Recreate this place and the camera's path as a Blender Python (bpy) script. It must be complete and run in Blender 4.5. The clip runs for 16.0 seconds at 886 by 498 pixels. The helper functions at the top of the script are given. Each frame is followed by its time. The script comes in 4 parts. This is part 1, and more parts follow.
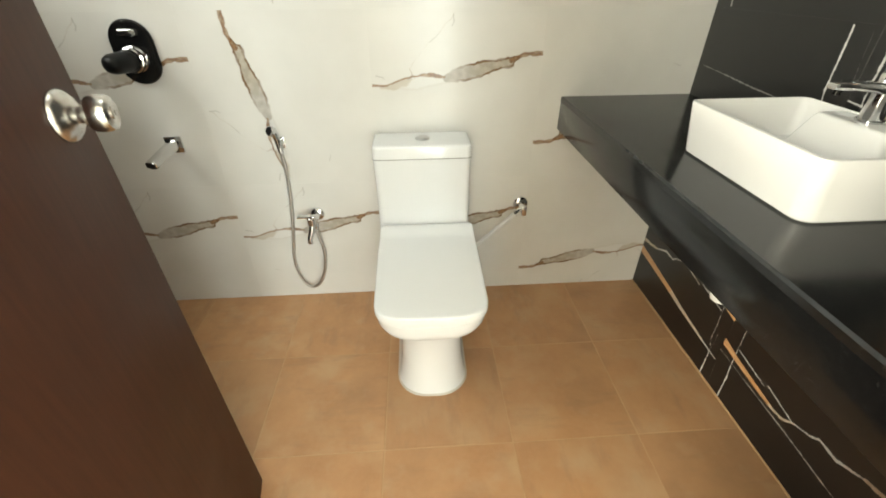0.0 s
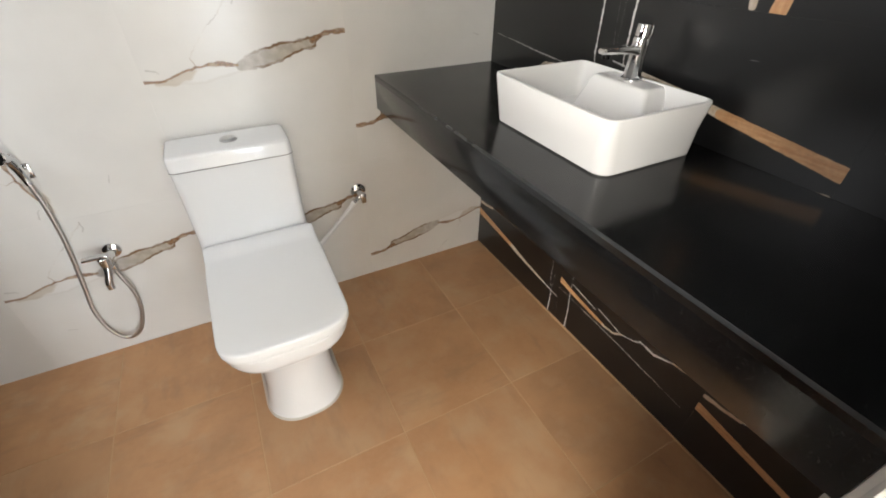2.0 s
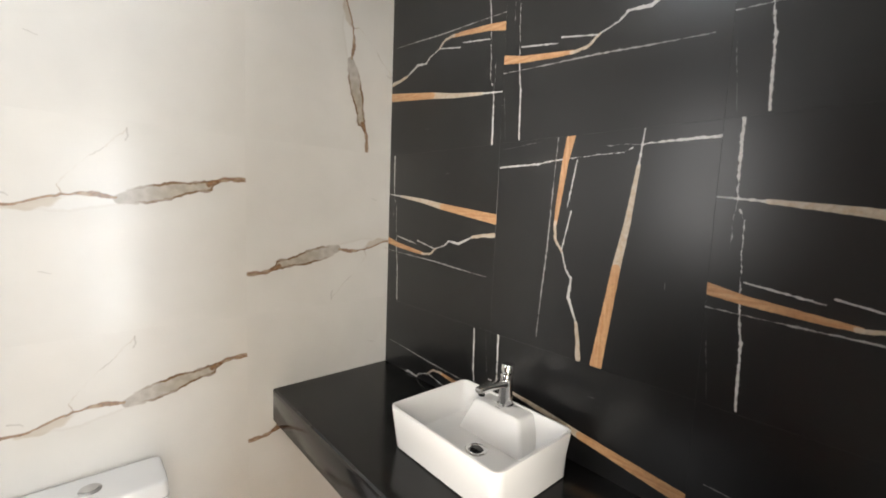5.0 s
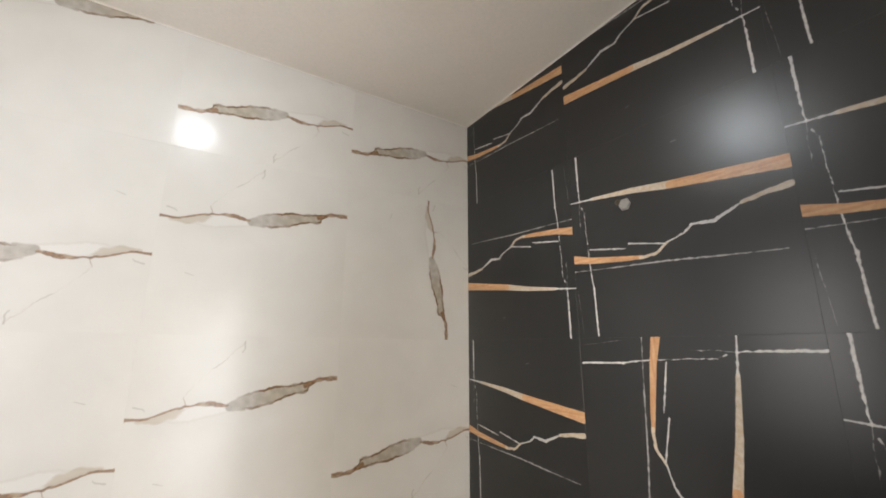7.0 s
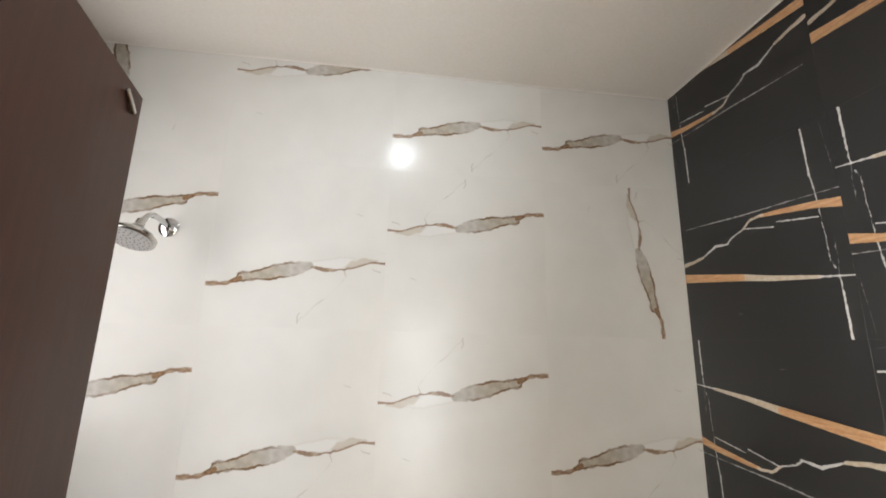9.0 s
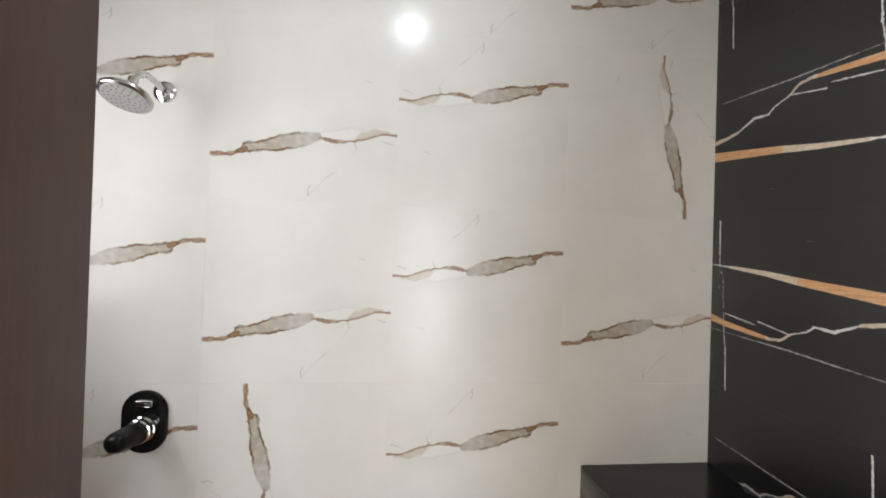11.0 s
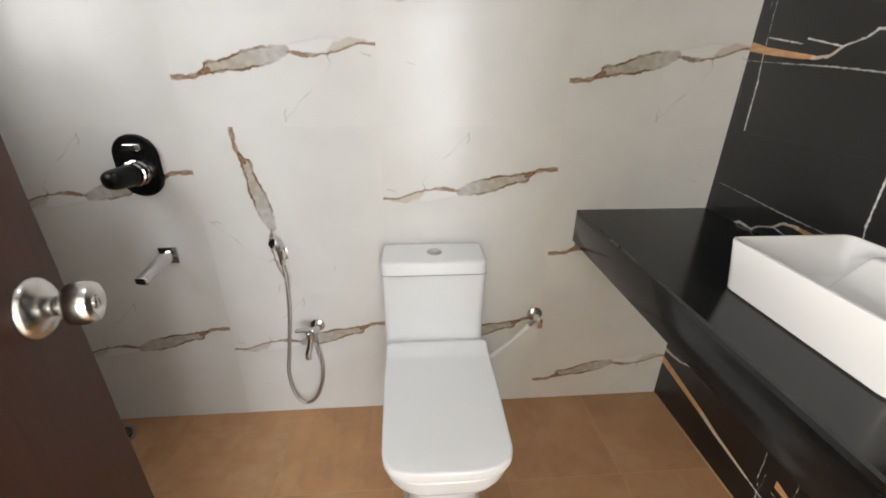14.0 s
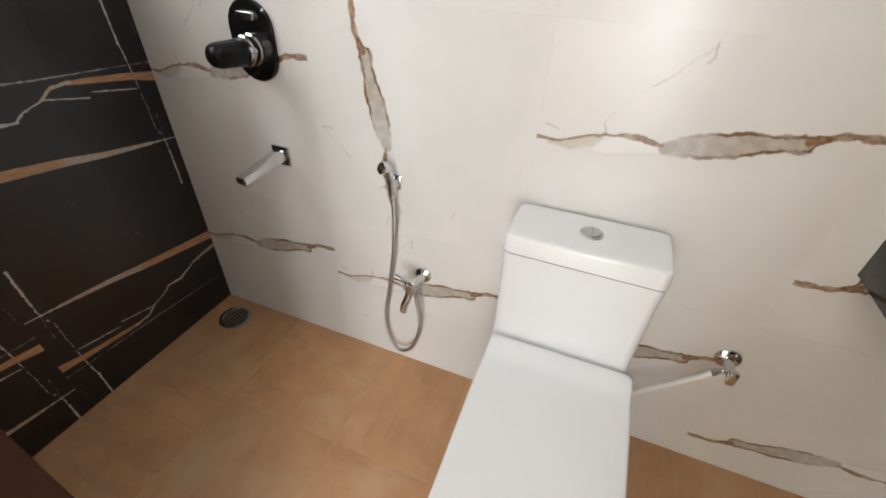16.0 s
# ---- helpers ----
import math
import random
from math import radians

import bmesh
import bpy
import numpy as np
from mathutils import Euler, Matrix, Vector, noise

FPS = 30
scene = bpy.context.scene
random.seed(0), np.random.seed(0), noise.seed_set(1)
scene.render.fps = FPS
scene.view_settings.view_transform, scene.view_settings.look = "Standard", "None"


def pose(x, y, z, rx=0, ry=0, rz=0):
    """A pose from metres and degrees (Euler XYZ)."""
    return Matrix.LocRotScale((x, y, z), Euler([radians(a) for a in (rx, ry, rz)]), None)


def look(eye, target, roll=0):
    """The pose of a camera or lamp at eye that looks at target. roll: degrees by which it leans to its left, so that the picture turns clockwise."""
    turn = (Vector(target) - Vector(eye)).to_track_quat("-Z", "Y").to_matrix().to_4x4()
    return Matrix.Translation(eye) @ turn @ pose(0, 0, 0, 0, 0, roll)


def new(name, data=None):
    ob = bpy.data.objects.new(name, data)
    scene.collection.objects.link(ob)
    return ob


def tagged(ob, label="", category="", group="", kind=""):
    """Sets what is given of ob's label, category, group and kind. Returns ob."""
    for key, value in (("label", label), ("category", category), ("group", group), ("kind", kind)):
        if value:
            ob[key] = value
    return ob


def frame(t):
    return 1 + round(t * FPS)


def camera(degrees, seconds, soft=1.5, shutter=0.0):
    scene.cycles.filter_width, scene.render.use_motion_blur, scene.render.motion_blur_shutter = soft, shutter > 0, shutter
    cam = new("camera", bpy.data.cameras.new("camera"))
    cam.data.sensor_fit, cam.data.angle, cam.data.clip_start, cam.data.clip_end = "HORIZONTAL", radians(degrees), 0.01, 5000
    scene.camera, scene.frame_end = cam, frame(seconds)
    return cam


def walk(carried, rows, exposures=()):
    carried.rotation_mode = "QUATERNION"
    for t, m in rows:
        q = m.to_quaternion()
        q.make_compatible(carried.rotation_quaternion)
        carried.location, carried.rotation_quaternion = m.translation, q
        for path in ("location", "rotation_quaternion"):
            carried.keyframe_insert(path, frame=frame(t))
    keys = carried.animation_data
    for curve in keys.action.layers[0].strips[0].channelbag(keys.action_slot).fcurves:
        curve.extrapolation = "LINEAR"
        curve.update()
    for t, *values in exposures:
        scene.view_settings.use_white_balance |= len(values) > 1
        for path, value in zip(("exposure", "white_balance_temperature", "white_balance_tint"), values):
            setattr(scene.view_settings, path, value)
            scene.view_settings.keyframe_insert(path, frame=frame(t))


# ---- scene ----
cam = camera(93.3, 16.0, soft=1.8)
PATH = [
    (0, (-1.022, -1.562, 1.257), (-0.921, 0.104, 0.155), -0.4),
    (0.1, (-1.007, -1.552, 1.24), (-0.888, 0.116, 0.143), -0.2),
    (0.5, (-1.004, -1.537, 1.248), (-0.775, 0.094, 0.114), -0.4),
    (1, (-1.0, -1.526, 1.245), (-0.608, 0.054, 0.084), -0.1),
    (1.5, (-0.994, -1.5, 1.264), (-0.426, -0.007, 0.06), -0.1),
    (2, (-0.987, -1.486, 1.272), (-0.242, -0.071, 0.071), 0.7),
    (2.5, (-0.978, -1.486, 1.295), (-0.089, -0.116, 0.141), 1.3),
    (3, (-0.982, -1.482, 1.317), (0.042, -0.129, 0.258), 2.0),
    (3.5, (-0.983, -1.472, 1.38), (0.155, -0.099, 0.474), 2.3),
    (4, (-0.984, -1.478, 1.45), (0.239, -0.054, 0.759), 2.4),
    (4.5, (-0.992, -1.486, 1.511), (0.294, -0.021, 1.063), 2.3),
    (5, (-1.009, -1.492, 1.561), (0.311, -0.004, 1.357), 2.2),
    (5.2, (-1.016, -1.496, 1.586), (0.306, 0.001, 1.472), 2.0),
    (7.3, (-1.102, -1.522, 1.735), (-0.192, 0.186, 2.24), 0.6),
    (7.5, (-1.124, -1.51, 1.74), (-0.307, 0.24, 2.26), 0.6),
    (8, (-1.168, -1.524, 1.753), (-0.579, 0.313, 2.282), 0.7),
    (8.5, (-1.167, -1.524, 1.75), (-0.794, 0.376, 2.251), 1.0),
    (9, (-1.152, -1.497, 1.726), (-0.912, 0.439, 2.166), 1.5),
    (9.2, (-1.152, -1.485, 1.705), (-0.94, 0.461, 2.115), 1.7),
    (11.3, (-1.17, -1.423, 1.592), (-0.94, 0.564, 1.554), 2.1),
    (11.5, (-1.156, -1.431, 1.586), (-0.937, 0.555, 1.503), 1.8),
    (12, (-1.154, -1.423, 1.557), (-0.916, 0.553, 1.363), 1.5),
    (12.5, (-1.139, -1.415, 1.518), (-0.9, 0.542, 1.184), 1.2),
    (13, (-1.122, -1.399, 1.467), (-0.893, 0.524, 0.967), 1.0),
    (13.5, (-1.106, -1.387, 1.41), (-0.905, 0.488, 0.744), 0.7),
    (14, (-1.085, -1.382, 1.357), (-0.93, 0.435, 0.536), 0.7),
    (14.5, (-1.044, -1.383, 1.318), (-0.99, 0.376, 0.368), 0.7),
    (15, (-1.023, -1.331, 1.3), (-1.096, 0.38, 0.265), 1.1),
    (15.5, (-1.041, -1.141, 1.269), (-1.299, 0.513, 0.174), 2.0),
    (16, (-1.042, -0.928, 1.27), (-1.602, 0.584, 0.087), 2.6),
]
EXPOSURES = [
    (0.0, 0.1, 7300, 0), (0.5, 0.2, 6900, 7), (1.0, 0.05, 6650, 10), (1.6, -0.14, 6650, 10), (3.0, -0.1, 6700, 10), (5.0, 0.0, 6850, 11), (7.0, -0.20, 6950, 12),
    (9.0, -0.33, 6850, 11), (12.0, -0.32, 6550, 10), (13.0, -0.39, 6550, 10), (13.5, -0.33, 6600, 10), (14.5, -0.18, 6650, 11), (16.0, -0.06, 6750, 12),
]
walk(cam, [(t, look(eye, target, roll)) for t, eye, target, roll in PATH], EXPOSURES)

# ---------------------------------------------------------------- world and light
world = bpy.data.worlds.new("sky")
scene.world = world
world.use_nodes = True
wn = world.node_tree.nodes
sky = wn.new("ShaderNodeTexSky")
sky.sky_type, sky.sun_disc = "NISHITA", False
sky.sun_elevation, sky.sun_rotation = radians(48), radians(200)
world.node_tree.links.new(sky.outputs[0], wn["Background"].inputs[0])
wn["Background"].inputs[1].default_value = 0.1


def sun_lamp(strength, direction):
    lamp = bpy.data.lights.new("sun", "SUN")
    lamp.energy, lamp.angle, lamp.color = strength, radians(0.5), (1.0, 0.95, 0.88)
    ob = new("sun", lamp)
    ob.matrix_basis = look((0, 0, 8), Vector((0, 0, 8)) + Vector(direction))
    return ob


sun_lamp(3.0, (-0.25, 0.62, -0.74))


def opening_light(name, eye, target, width, height, watts, colour):
    """Sky light standing in an opening: a window's own, or an opening added for fill."""
    lamp = bpy.data.lights.new(name, "AREA")
    lamp.shape, lamp.size, lamp.size_y, lamp.energy, lamp.color = "RECTANGLE", width, height, watts, colour
    ob = new(name, lamp)
    ob.matrix_basis = look(eye, target)
    return ob


BEDROOM_WATTS, CORNER_WATTS, SIDE_WATTS, VENT_WATTS, LAMP_GLOW = 66.0, 48.0, 228.0, 13.5, 88.0
opening_light("bedroom_window_light", (-0.70, -4.52, 1.12), (-0.70, 0, 1.12), 0.6, 2.1, BEDROOM_WATTS, (0.86, 0.93, 1.0))
# unseen corner opening, added to brighten the left of the white wall
opening_light("bedroom_corner_fill", (0.36, -4.52, 1.5), (0.36, 0, 1.5), 0.6, 1.3, CORNER_WATTS, (0.84, 0.92, 1.0))
# warm fill from an invented west opening, for the room's right side
opening_light("bedroom_side_fill", (-2.99, -3.5, 1.45), (-1.0, -3.5, 1.45), 1.7, 1.5, SIDE_WATTS, (1.0, 0.968, 0.905))
opening_light("ventilator_light", (-2.47, -0.58, 1.81), (0, -0.58, 1.81), 0.62, 0.96, VENT_WATTS, (0.97, 0.98, 1.0))

# ---------------------------------------------------------------- materials


class Nodes:
    """A principled material and short ways to add nodes to it."""

    def __init__(self, name, colour=(0.5, 0.5, 0.5), rough=0.5, metal=0.0):
        self.mat = bpy.data.materials.new(name)
        self.mat.use_nodes = True
        self.tree = self.mat.node_tree
        self.bsdf = self.tree.nodes["Principled BSDF"]
        self.bsdf.inputs["Base Color"].default_value = (*colour, 1)
        self.bsdf.inputs["Roughness"].default_value = rough
        self.bsdf.inputs["Metallic"].default_value = metal

    def put(self, value, socket):
        if isinstance(value, bpy.types.NodeSocket):
            self.tree.links.new(value, socket)
        elif value is not None:
            socket.default_value = value

    def math(self, op, a, b=None, c=None, clamp=False):
        n = self.tree.nodes.new("ShaderNodeMath")
        n.operation, n.use_clamp = op, clamp
        for value, socket in zip((a, b, c), n.inputs):
            self.put(value, socket)
        return n.outputs[0]

    def vec(self, op, a, b=None, scale=None):
        n = self.tree.nodes.new("ShaderNodeVectorMath")
        n.operation = op
        self.put(a, n.inputs[0])
        self.put(b, n.inputs[1])
        if scale is not None:
            self.put(scale, n.inputs["Scale"])
        return n.outputs["Value"] if op in ("DOT_PRODUCT", "DISTANCE", "LENGTH") else n.outputs[0]

    def coord(self, kind="Object"):
        return self.tree.nodes.new("ShaderNodeTexCoord").outputs[kind]

    def noise(self, at, scale, detail=3.0, rough=0.5, colour=False):
        n = self.tree.nodes.new("ShaderNodeTexNoise")
        self.put(at, n.inputs["Vector"])
        n.inputs["Scale"].default_value, n.inputs["Detail"].default_value, n.inputs["Roughness"].default_value = scale, detail, rough
        return n.outputs["Color" if colour else "Fac"]

    def span(self, value, a, b, c=0.0, d=1.0, smooth=False):
        n = self.tree.nodes.new("ShaderNodeMapRange")
        n.interpolation_type = "SMOOTHSTEP" if smooth else "LINEAR"
        for k, x in enumerate((value, a, b, c, d)):
            self.put(x, n.inputs[k])
        return n.outputs[0]

    def mix(self, fac, a, b, how="MIX"):
        n = self.tree.nodes.new("ShaderNodeMix")
        n.data_type, n.blend_type = "RGBA", how
        self.put(fac, n.inputs[0])
        self.put(a if not isinstance(a, tuple) else (*a, 1), n.inputs[6])
        self.put(b if not isinstance(b, tuple) else (*b, 1), n.inputs[7])
        return n.outputs[2]

    def random(self):
        return self.tree.nodes.new("ShaderNodeObjectInfo").outputs["Random"]

    def bump(self, height, strength, distance=0.002):
        n = self.tree.nodes.new("ShaderNodeBump")
        n.inputs["Strength"].default_value, n.inputs["Distance"].default_value = strength, distance
        self.put(height, n.inputs["Height"])
        self.tree.links.new(n.outputs[0], self.bsdf.inputs["Normal"])

    def shade(self, colour=None, rough=None):
        self.put(colour, self.bsdf.inputs["Base Color"])
        self.put(rough, self.bsdf.inputs["Roughness"])
        return self.mat

    def taper(self, at, a, b, ra, rb):
        """Signed distance to a tapered stroke from a to b in the tile's plane."""
        a, b = Vector((a[0] - 0.3, a[1] - 0.3, 0)), Vector((b[0] - 0.3, b[1] - 0.3, 0))
        ba = b - a
        pa = self.vec("SUBTRACT", at, tuple(a))
        h = self.math("ADD", self.vec("DOT_PRODUCT", pa, tuple(ba / ba.length_squared)), 0.0, clamp=True)
        d = self.vec("DISTANCE", pa, self.vec("SCALE", tuple(ba), scale=h))
        return self.math("SUBTRACT", d, self.math("MULTIPLY_ADD", h, rb - ra, ra))

    def strokes(self, at, points):
        """Union of the strokes through points (u, v, radius)."""
        out = None
        for p, q in zip(points, points[1:]):
            d = self.taper(at, p[:2], q[:2], p[2], q[2])
            out = d if out is None else self.math("MINIMUM", out, d)
        return out


def warped(n, at, amounts):
    """Coordinates shaken by noise, flat in the tile's plane."""
    flat = n.vec("MULTIPLY", at, (1, 1, 0))
    for scale, amount in amounts:
        shake = n.vec("SUBTRACT", n.noise(at, scale, 2.0, colour=True), (0.5, 0.5, 0.5))
        flat = n.vec("ADD", flat, n.vec("MULTIPLY", shake, (amount, amount, 0)))
    return flat


def white_marble():
    n = Nodes("white_marble_tile", rough=0.18)
    n.bsdf.inputs["IOR"].default_value = 1.39
    at = n.coord()
    p = warped(n, at, ((22, 0.021), (75, 0.0075)))
    body = n.strokes(p, [(0.262, 0.382, 0.014), (0.34, 0.403, 0.025), (0.43, 0.422, 0.018), (0.488, 0.433, 0.013), (0.512, 0.446, 0.004)])
    tip = n.strokes(p, [(0.488, 0.436, 0.006), (0.515, 0.448, 0.0065), (0.55, 0.457, 0.0055), (0.572, 0.458, 0.0085), (0.597, 0.456, 0.0075)])
    wash = n.strokes(p, [(0.045, 0.357, 0.003), (0.10, 0.361, 0.013), (0.16, 0.370, 0.024), (0.24, 0.378, 0.019), (0.28, 0.384, 0.014)])
    line = n.strokes(p, [(0.004, 0.359, 0.0035), (0.05, 0.365, 0.003), (0.105, 0.379, 0.0025), (0.14, 0.392, 0.0035), (0.165, 0.396, 0.003), (0.19, 0.398, 0.0065), (0.242, 0.390, 0.0075), (0.256, 0.387, 0.003)])
    spur = n.strokes(p, [(0.143, 0.395, 0.002), (0.135, 0.418, 0.001)])
    dash = n.strokes(p, [(0.288, 0.582, 0.0022), (0.281, 0.548, 0.001)])
    dash = n.math("MINIMUM", dash, n.strokes(p, [(0.232, 0.525, 0.0012), (0.205, 0.498, 0.0006)]))
    dash = n.math("MINIMUM", dash, n.strokes(p, [(0.018, 0.395, 0.002), (0.046, 0.383, 0.0009)]))
    dash = n.math("MINIMUM", dash, n.strokes(p, [(0.09, 0.190, 0.0012), (0.118, 0.183, 0.0007)]))
    hair = n.strokes(p, [(0.29, 0.585, 0.001), (0.235, 0.525, 0.0012), (0.18, 0.475, 0.0008), (0.138, 0.42, 0.001)])
    fine = n.noise(at, 160, 3)
    cloud = n.noise(at, 5, 4)
    base = n.mix(n.span(cloud, 0.35, 0.7), (0.745, 0.73, 0.70), (0.70, 0.685, 0.655))
    base = n.mix(n.math("MULTIPLY", n.random(), 0.08), base, (0.65, 0.635, 0.605))
    smoke = n.strokes(p, [(0.06, 0.350, 0.01), (0.2, 0.365, 0.04), (0.4, 0.420, 0.035), (0.55, 0.460, 0.01)])
    base = n.mix(n.span(smoke, 0.05, -0.03, 0, 0.22, True), base, (0.60, 0.585, 0.55))
    base = n.mix(n.span(wash, 0.006, -0.006, 0, 0.7, True), base, (0.74, 0.73, 0.71))
    washed = n.math("MULTIPLY", n.span(wash, 0.004, -0.003, 0, 1, True), n.span(wash, -0.009, -0.003, 0, 0.28))
    base = n.mix(washed, base, (0.50, 0.45, 0.39))
    tail = n.strokes(p, [(0.03, 0.358, 0.004), (0.075, 0.360, 0.012), (0.115, 0.370, 0.011), (0.135, 0.382, 0.003)])
    base = n.mix(n.span(tail, 0.005, -0.004, 0, 0.62, True), base, (0.50, 0.43, 0.34))
    along = n.tree.nodes.new("ShaderNodeSeparateXYZ")
    n.put(p, along.inputs[0])
    grey = n.mix(n.span(n.noise(at, 45, 3), 0.35, 0.65), (0.49, 0.43, 0.355), (0.385, 0.335, 0.27))
    ashen = n.mix(n.span(n.noise(at, 30, 3), 0.4, 0.6), (0.53, 0.495, 0.455), (0.43, 0.395, 0.355))
    grey = n.mix(n.span(along.outputs[0], 0.02, 0.09), ashen, grey)
    base = n.mix(n.span(body, 0.002, -0.003, 0, 0.95), base, grey)
    edge = n.math("SUBTRACT", n.math("ABSOLUTE", body), n.math("MULTIPLY", fine, 0.006))
    partly = n.math("MULTIPLY", n.span(along.outputs[0], -0.02, 0.05), n.span(n.noise(at, 16, 2), 0.36, 0.5, 0.5, 1.0))
    base = n.mix(n.math("MULTIPLY", n.span(edge, 0.0022, -0.001, 0, 1.0), partly), base, (0.19, 0.115, 0.06))
    rust = n.mix(n.span(fine, 0.4, 0.6), (0.30, 0.15, 0.065), (0.17, 0.095, 0.052))
    rust = n.mix(n.span(n.noise(at, 38, 3), 0.48, 0.66, 0, 0.75), rust, (0.46, 0.36, 0.25))
    for stroke, amount in ((tip, 0.9), (line, 0.85), (spur, 0.55)):
        base = n.mix(n.span(stroke, 0.0016, -0.0016, 0, amount), base, rust)
    base = n.mix(n.math("MULTIPLY", n.span(hair, 0.002, -0.001, 0, 0.28), n.span(n.noise(at, 25, 2), 0.4, 0.6)), base, (0.42, 0.33, 0.24))
    base = n.mix(n.span(dash, 0.0016, -0.001, 0, 0.36), base, (0.27, 0.24, 0.21))
    n.bump(n.noise(at, 9, 2), 0.03, 0.004)
    return n.shade(base, n.span(cloud, 0.3, 0.7, 0.19, 0.23))


def black_marble():
    n = Nodes("black_marble_tile", rough=0.26)
    at = n.coord()
    p = warped(n, at, ((30, 0.008), (110, 0.0045)))
    q = warped(n, at, ((60, 0.003),))
    white, orange, beige = (0.70, 0.69, 0.67), (0.48, 0.24, 0.105), (0.53, 0.41, 0.29)
    n.bsdf.inputs["IOR"].default_value = 1.64
    art = [
        (p, white, 0.95, [(0.005, 0.528, 0.0034), (0.129, 0.531, 0.0034), (0.241, 0.543, 0.002), (0.398, 0.549, 0.0014)]),
        (p, white, 0.7, [(0.401, 0.553, 0.002), (0.418, 0.558, 0.002)]),
        (q, white, 0.3, [(0.01, 0.582, 0.0012), (0.166, 0.596, 0.0012)]),
        (q, orange, 1.0, [(0.250, 0.604, 0.013), (0.236, 0.536, 0.010), (0.223, 0.428, 0.0075), (0.217, 0.365, 0.005)]),
        (p, beige, 0.9, [(0.217, 0.37, 0.005), (0.218, 0.325, 0.004), (0.243, 0.288, 0.0025)]),
        (p, white, 0.75, [(0.243, 0.288, 0.0025), (0.259, 0.242, 0.004), (0.276, 0.218, 0.0035), (0.273, 0.166, 0.006), (0.301, 0.101, 0.003)]),
        (p, beige, 0.85, [(0.301, 0.101, 0.004), (0.310, 0.05, 0.006), (0.314, 0.006, 0.008)]),
        (q, white, 0.5, [(0.209, 0.604, 0.0022), (0.202, 0.459, 0.0024), (0.195, 0.299, 0.003), (0.182, 0.131, 0.0028), (0.176, 0.03, 0.0016)]),
        (q, white, 0.85, [(0.272, 0.538, 0.0032), (0.251, 0.413, 0.003)]),
        (q, white, 0.8, [(0.264, 0.401, 0.003), (0.242, 0.296, 0.003)]),
        (q, white, 0.85, [(0.443, 0.600, 0.0025), (0.435, 0.513, 0.0045)]),
        (q, beige, 0.95, [(0.435, 0.513, 0.0045), (0.419, 0.377, 0.008), (0.400, 0.263, 0.011)]),
        (q, orange, 1.0, [(0.400, 0.263, 0.011), (0.366, 0.002, 0.016)]),
        (p, white, 0.45, [(0.337, 0.569, 0.0014), (0.437, 0.565, 0.0016)]),
        (p, white, 0.95, [(0.437, 0.565, 0.002), (0.524, 0.567, 0.004), (0.600, 0.569, 0.0035)]),
        (q, white, 0.5, [(0.517, 0.246, 0.0014), (0.518, 0.231, 0.0014)]),
    ]
    cloud = n.noise(at, 4, 4)
    base = n.mix(n.span(cloud, 0.3, 0.7), (0.0046, 0.0047, 0.0051), (0.0056, 0.0057, 0.0062))
    grit = n.span(n.noise(at, 120, 3), 0.3, 0.6, 0.86, 1.0)
    ragged = n.span(n.noise(at, 55, 4, 0.65), 0.3, 0.7, -0.0004, 0.0032)
    streak = n.span(n.noise(n.vec("MULTIPLY", at, (1, 0.12, 1)), 140, 3), 0.35, 0.7)
    tawny = n.mix(streak, orange, (0.60, 0.36, 0.19))
    sandy = n.mix(n.span(n.noise(at, 70, 4), 0.35, 0.7), beige, (0.62, 0.56, 0.48))
    for where, colour, amount, points in art:
        d = n.strokes(where, points)
        if colour is white:
            d = n.math("ADD", d, ragged)
        base = n.mix(n.math("MULTIPLY", n.span(d, 0.0012, -0.001, 0, amount), grit), base, {orange: tawny, beige: sandy, white: white}[colour])
    return n.shade(base, n.span(cloud, 0.3, 0.7, 0.285, 0.32))


def floor_tile_mat():
    n = Nodes("terracotta_floor_tile", rough=0.45)
    at = n.vec("ADD", n.coord(), n.vec("SCALE", (37.0, 91.0, 13.0), scale=n.random()))
    streak = n.noise(at, 7, 5, 0.6)
    fine = n.noise(at, 60, 4, 0.65)
    cloud = n.noise(at, 3.6, 4, 0.55)
    base = n.mix(n.span(streak, 0.3, 0.7), (0.57, 0.31, 0.15), (0.45, 0.23, 0.105))
    base = n.mix(n.span(fine, 0.3, 0.75, 0, 0.35), base, (0.55, 0.33, 0.17))
    base = n.mix(n.span(cloud, 0.54, 0.70, 0, 0.42), base, (0.29, 0.165, 0.09))
    base = n.mix(n.span(cloud, 0.47, 0.32, 0, 0.6), base, (0.58, 0.39, 0.225))
    base = n.mix(n.span(n.noise(at, 11, 4, 0.6), 0.54, 0.72, 0, 0.35), base, (0.55, 0.39, 0.245))
    base = n.mix(n.span(n.noise(n.vec("MULTIPLY", at, (1, 3.5, 1)), 5, 4, 0.6), 0.55, 0.72, 0, 0.4), base, (0.31, 0.19, 0.11))
    base = n.mix(n.span(n.random(), 0.35, 0.9, 0, 0.3), base, (0.38, 0.225, 0.12))
    n.bump(fine, 0.12, 0.002)
    return n.shade(base, n.span(streak, 0.3, 0.7, 0.34, 0.5))


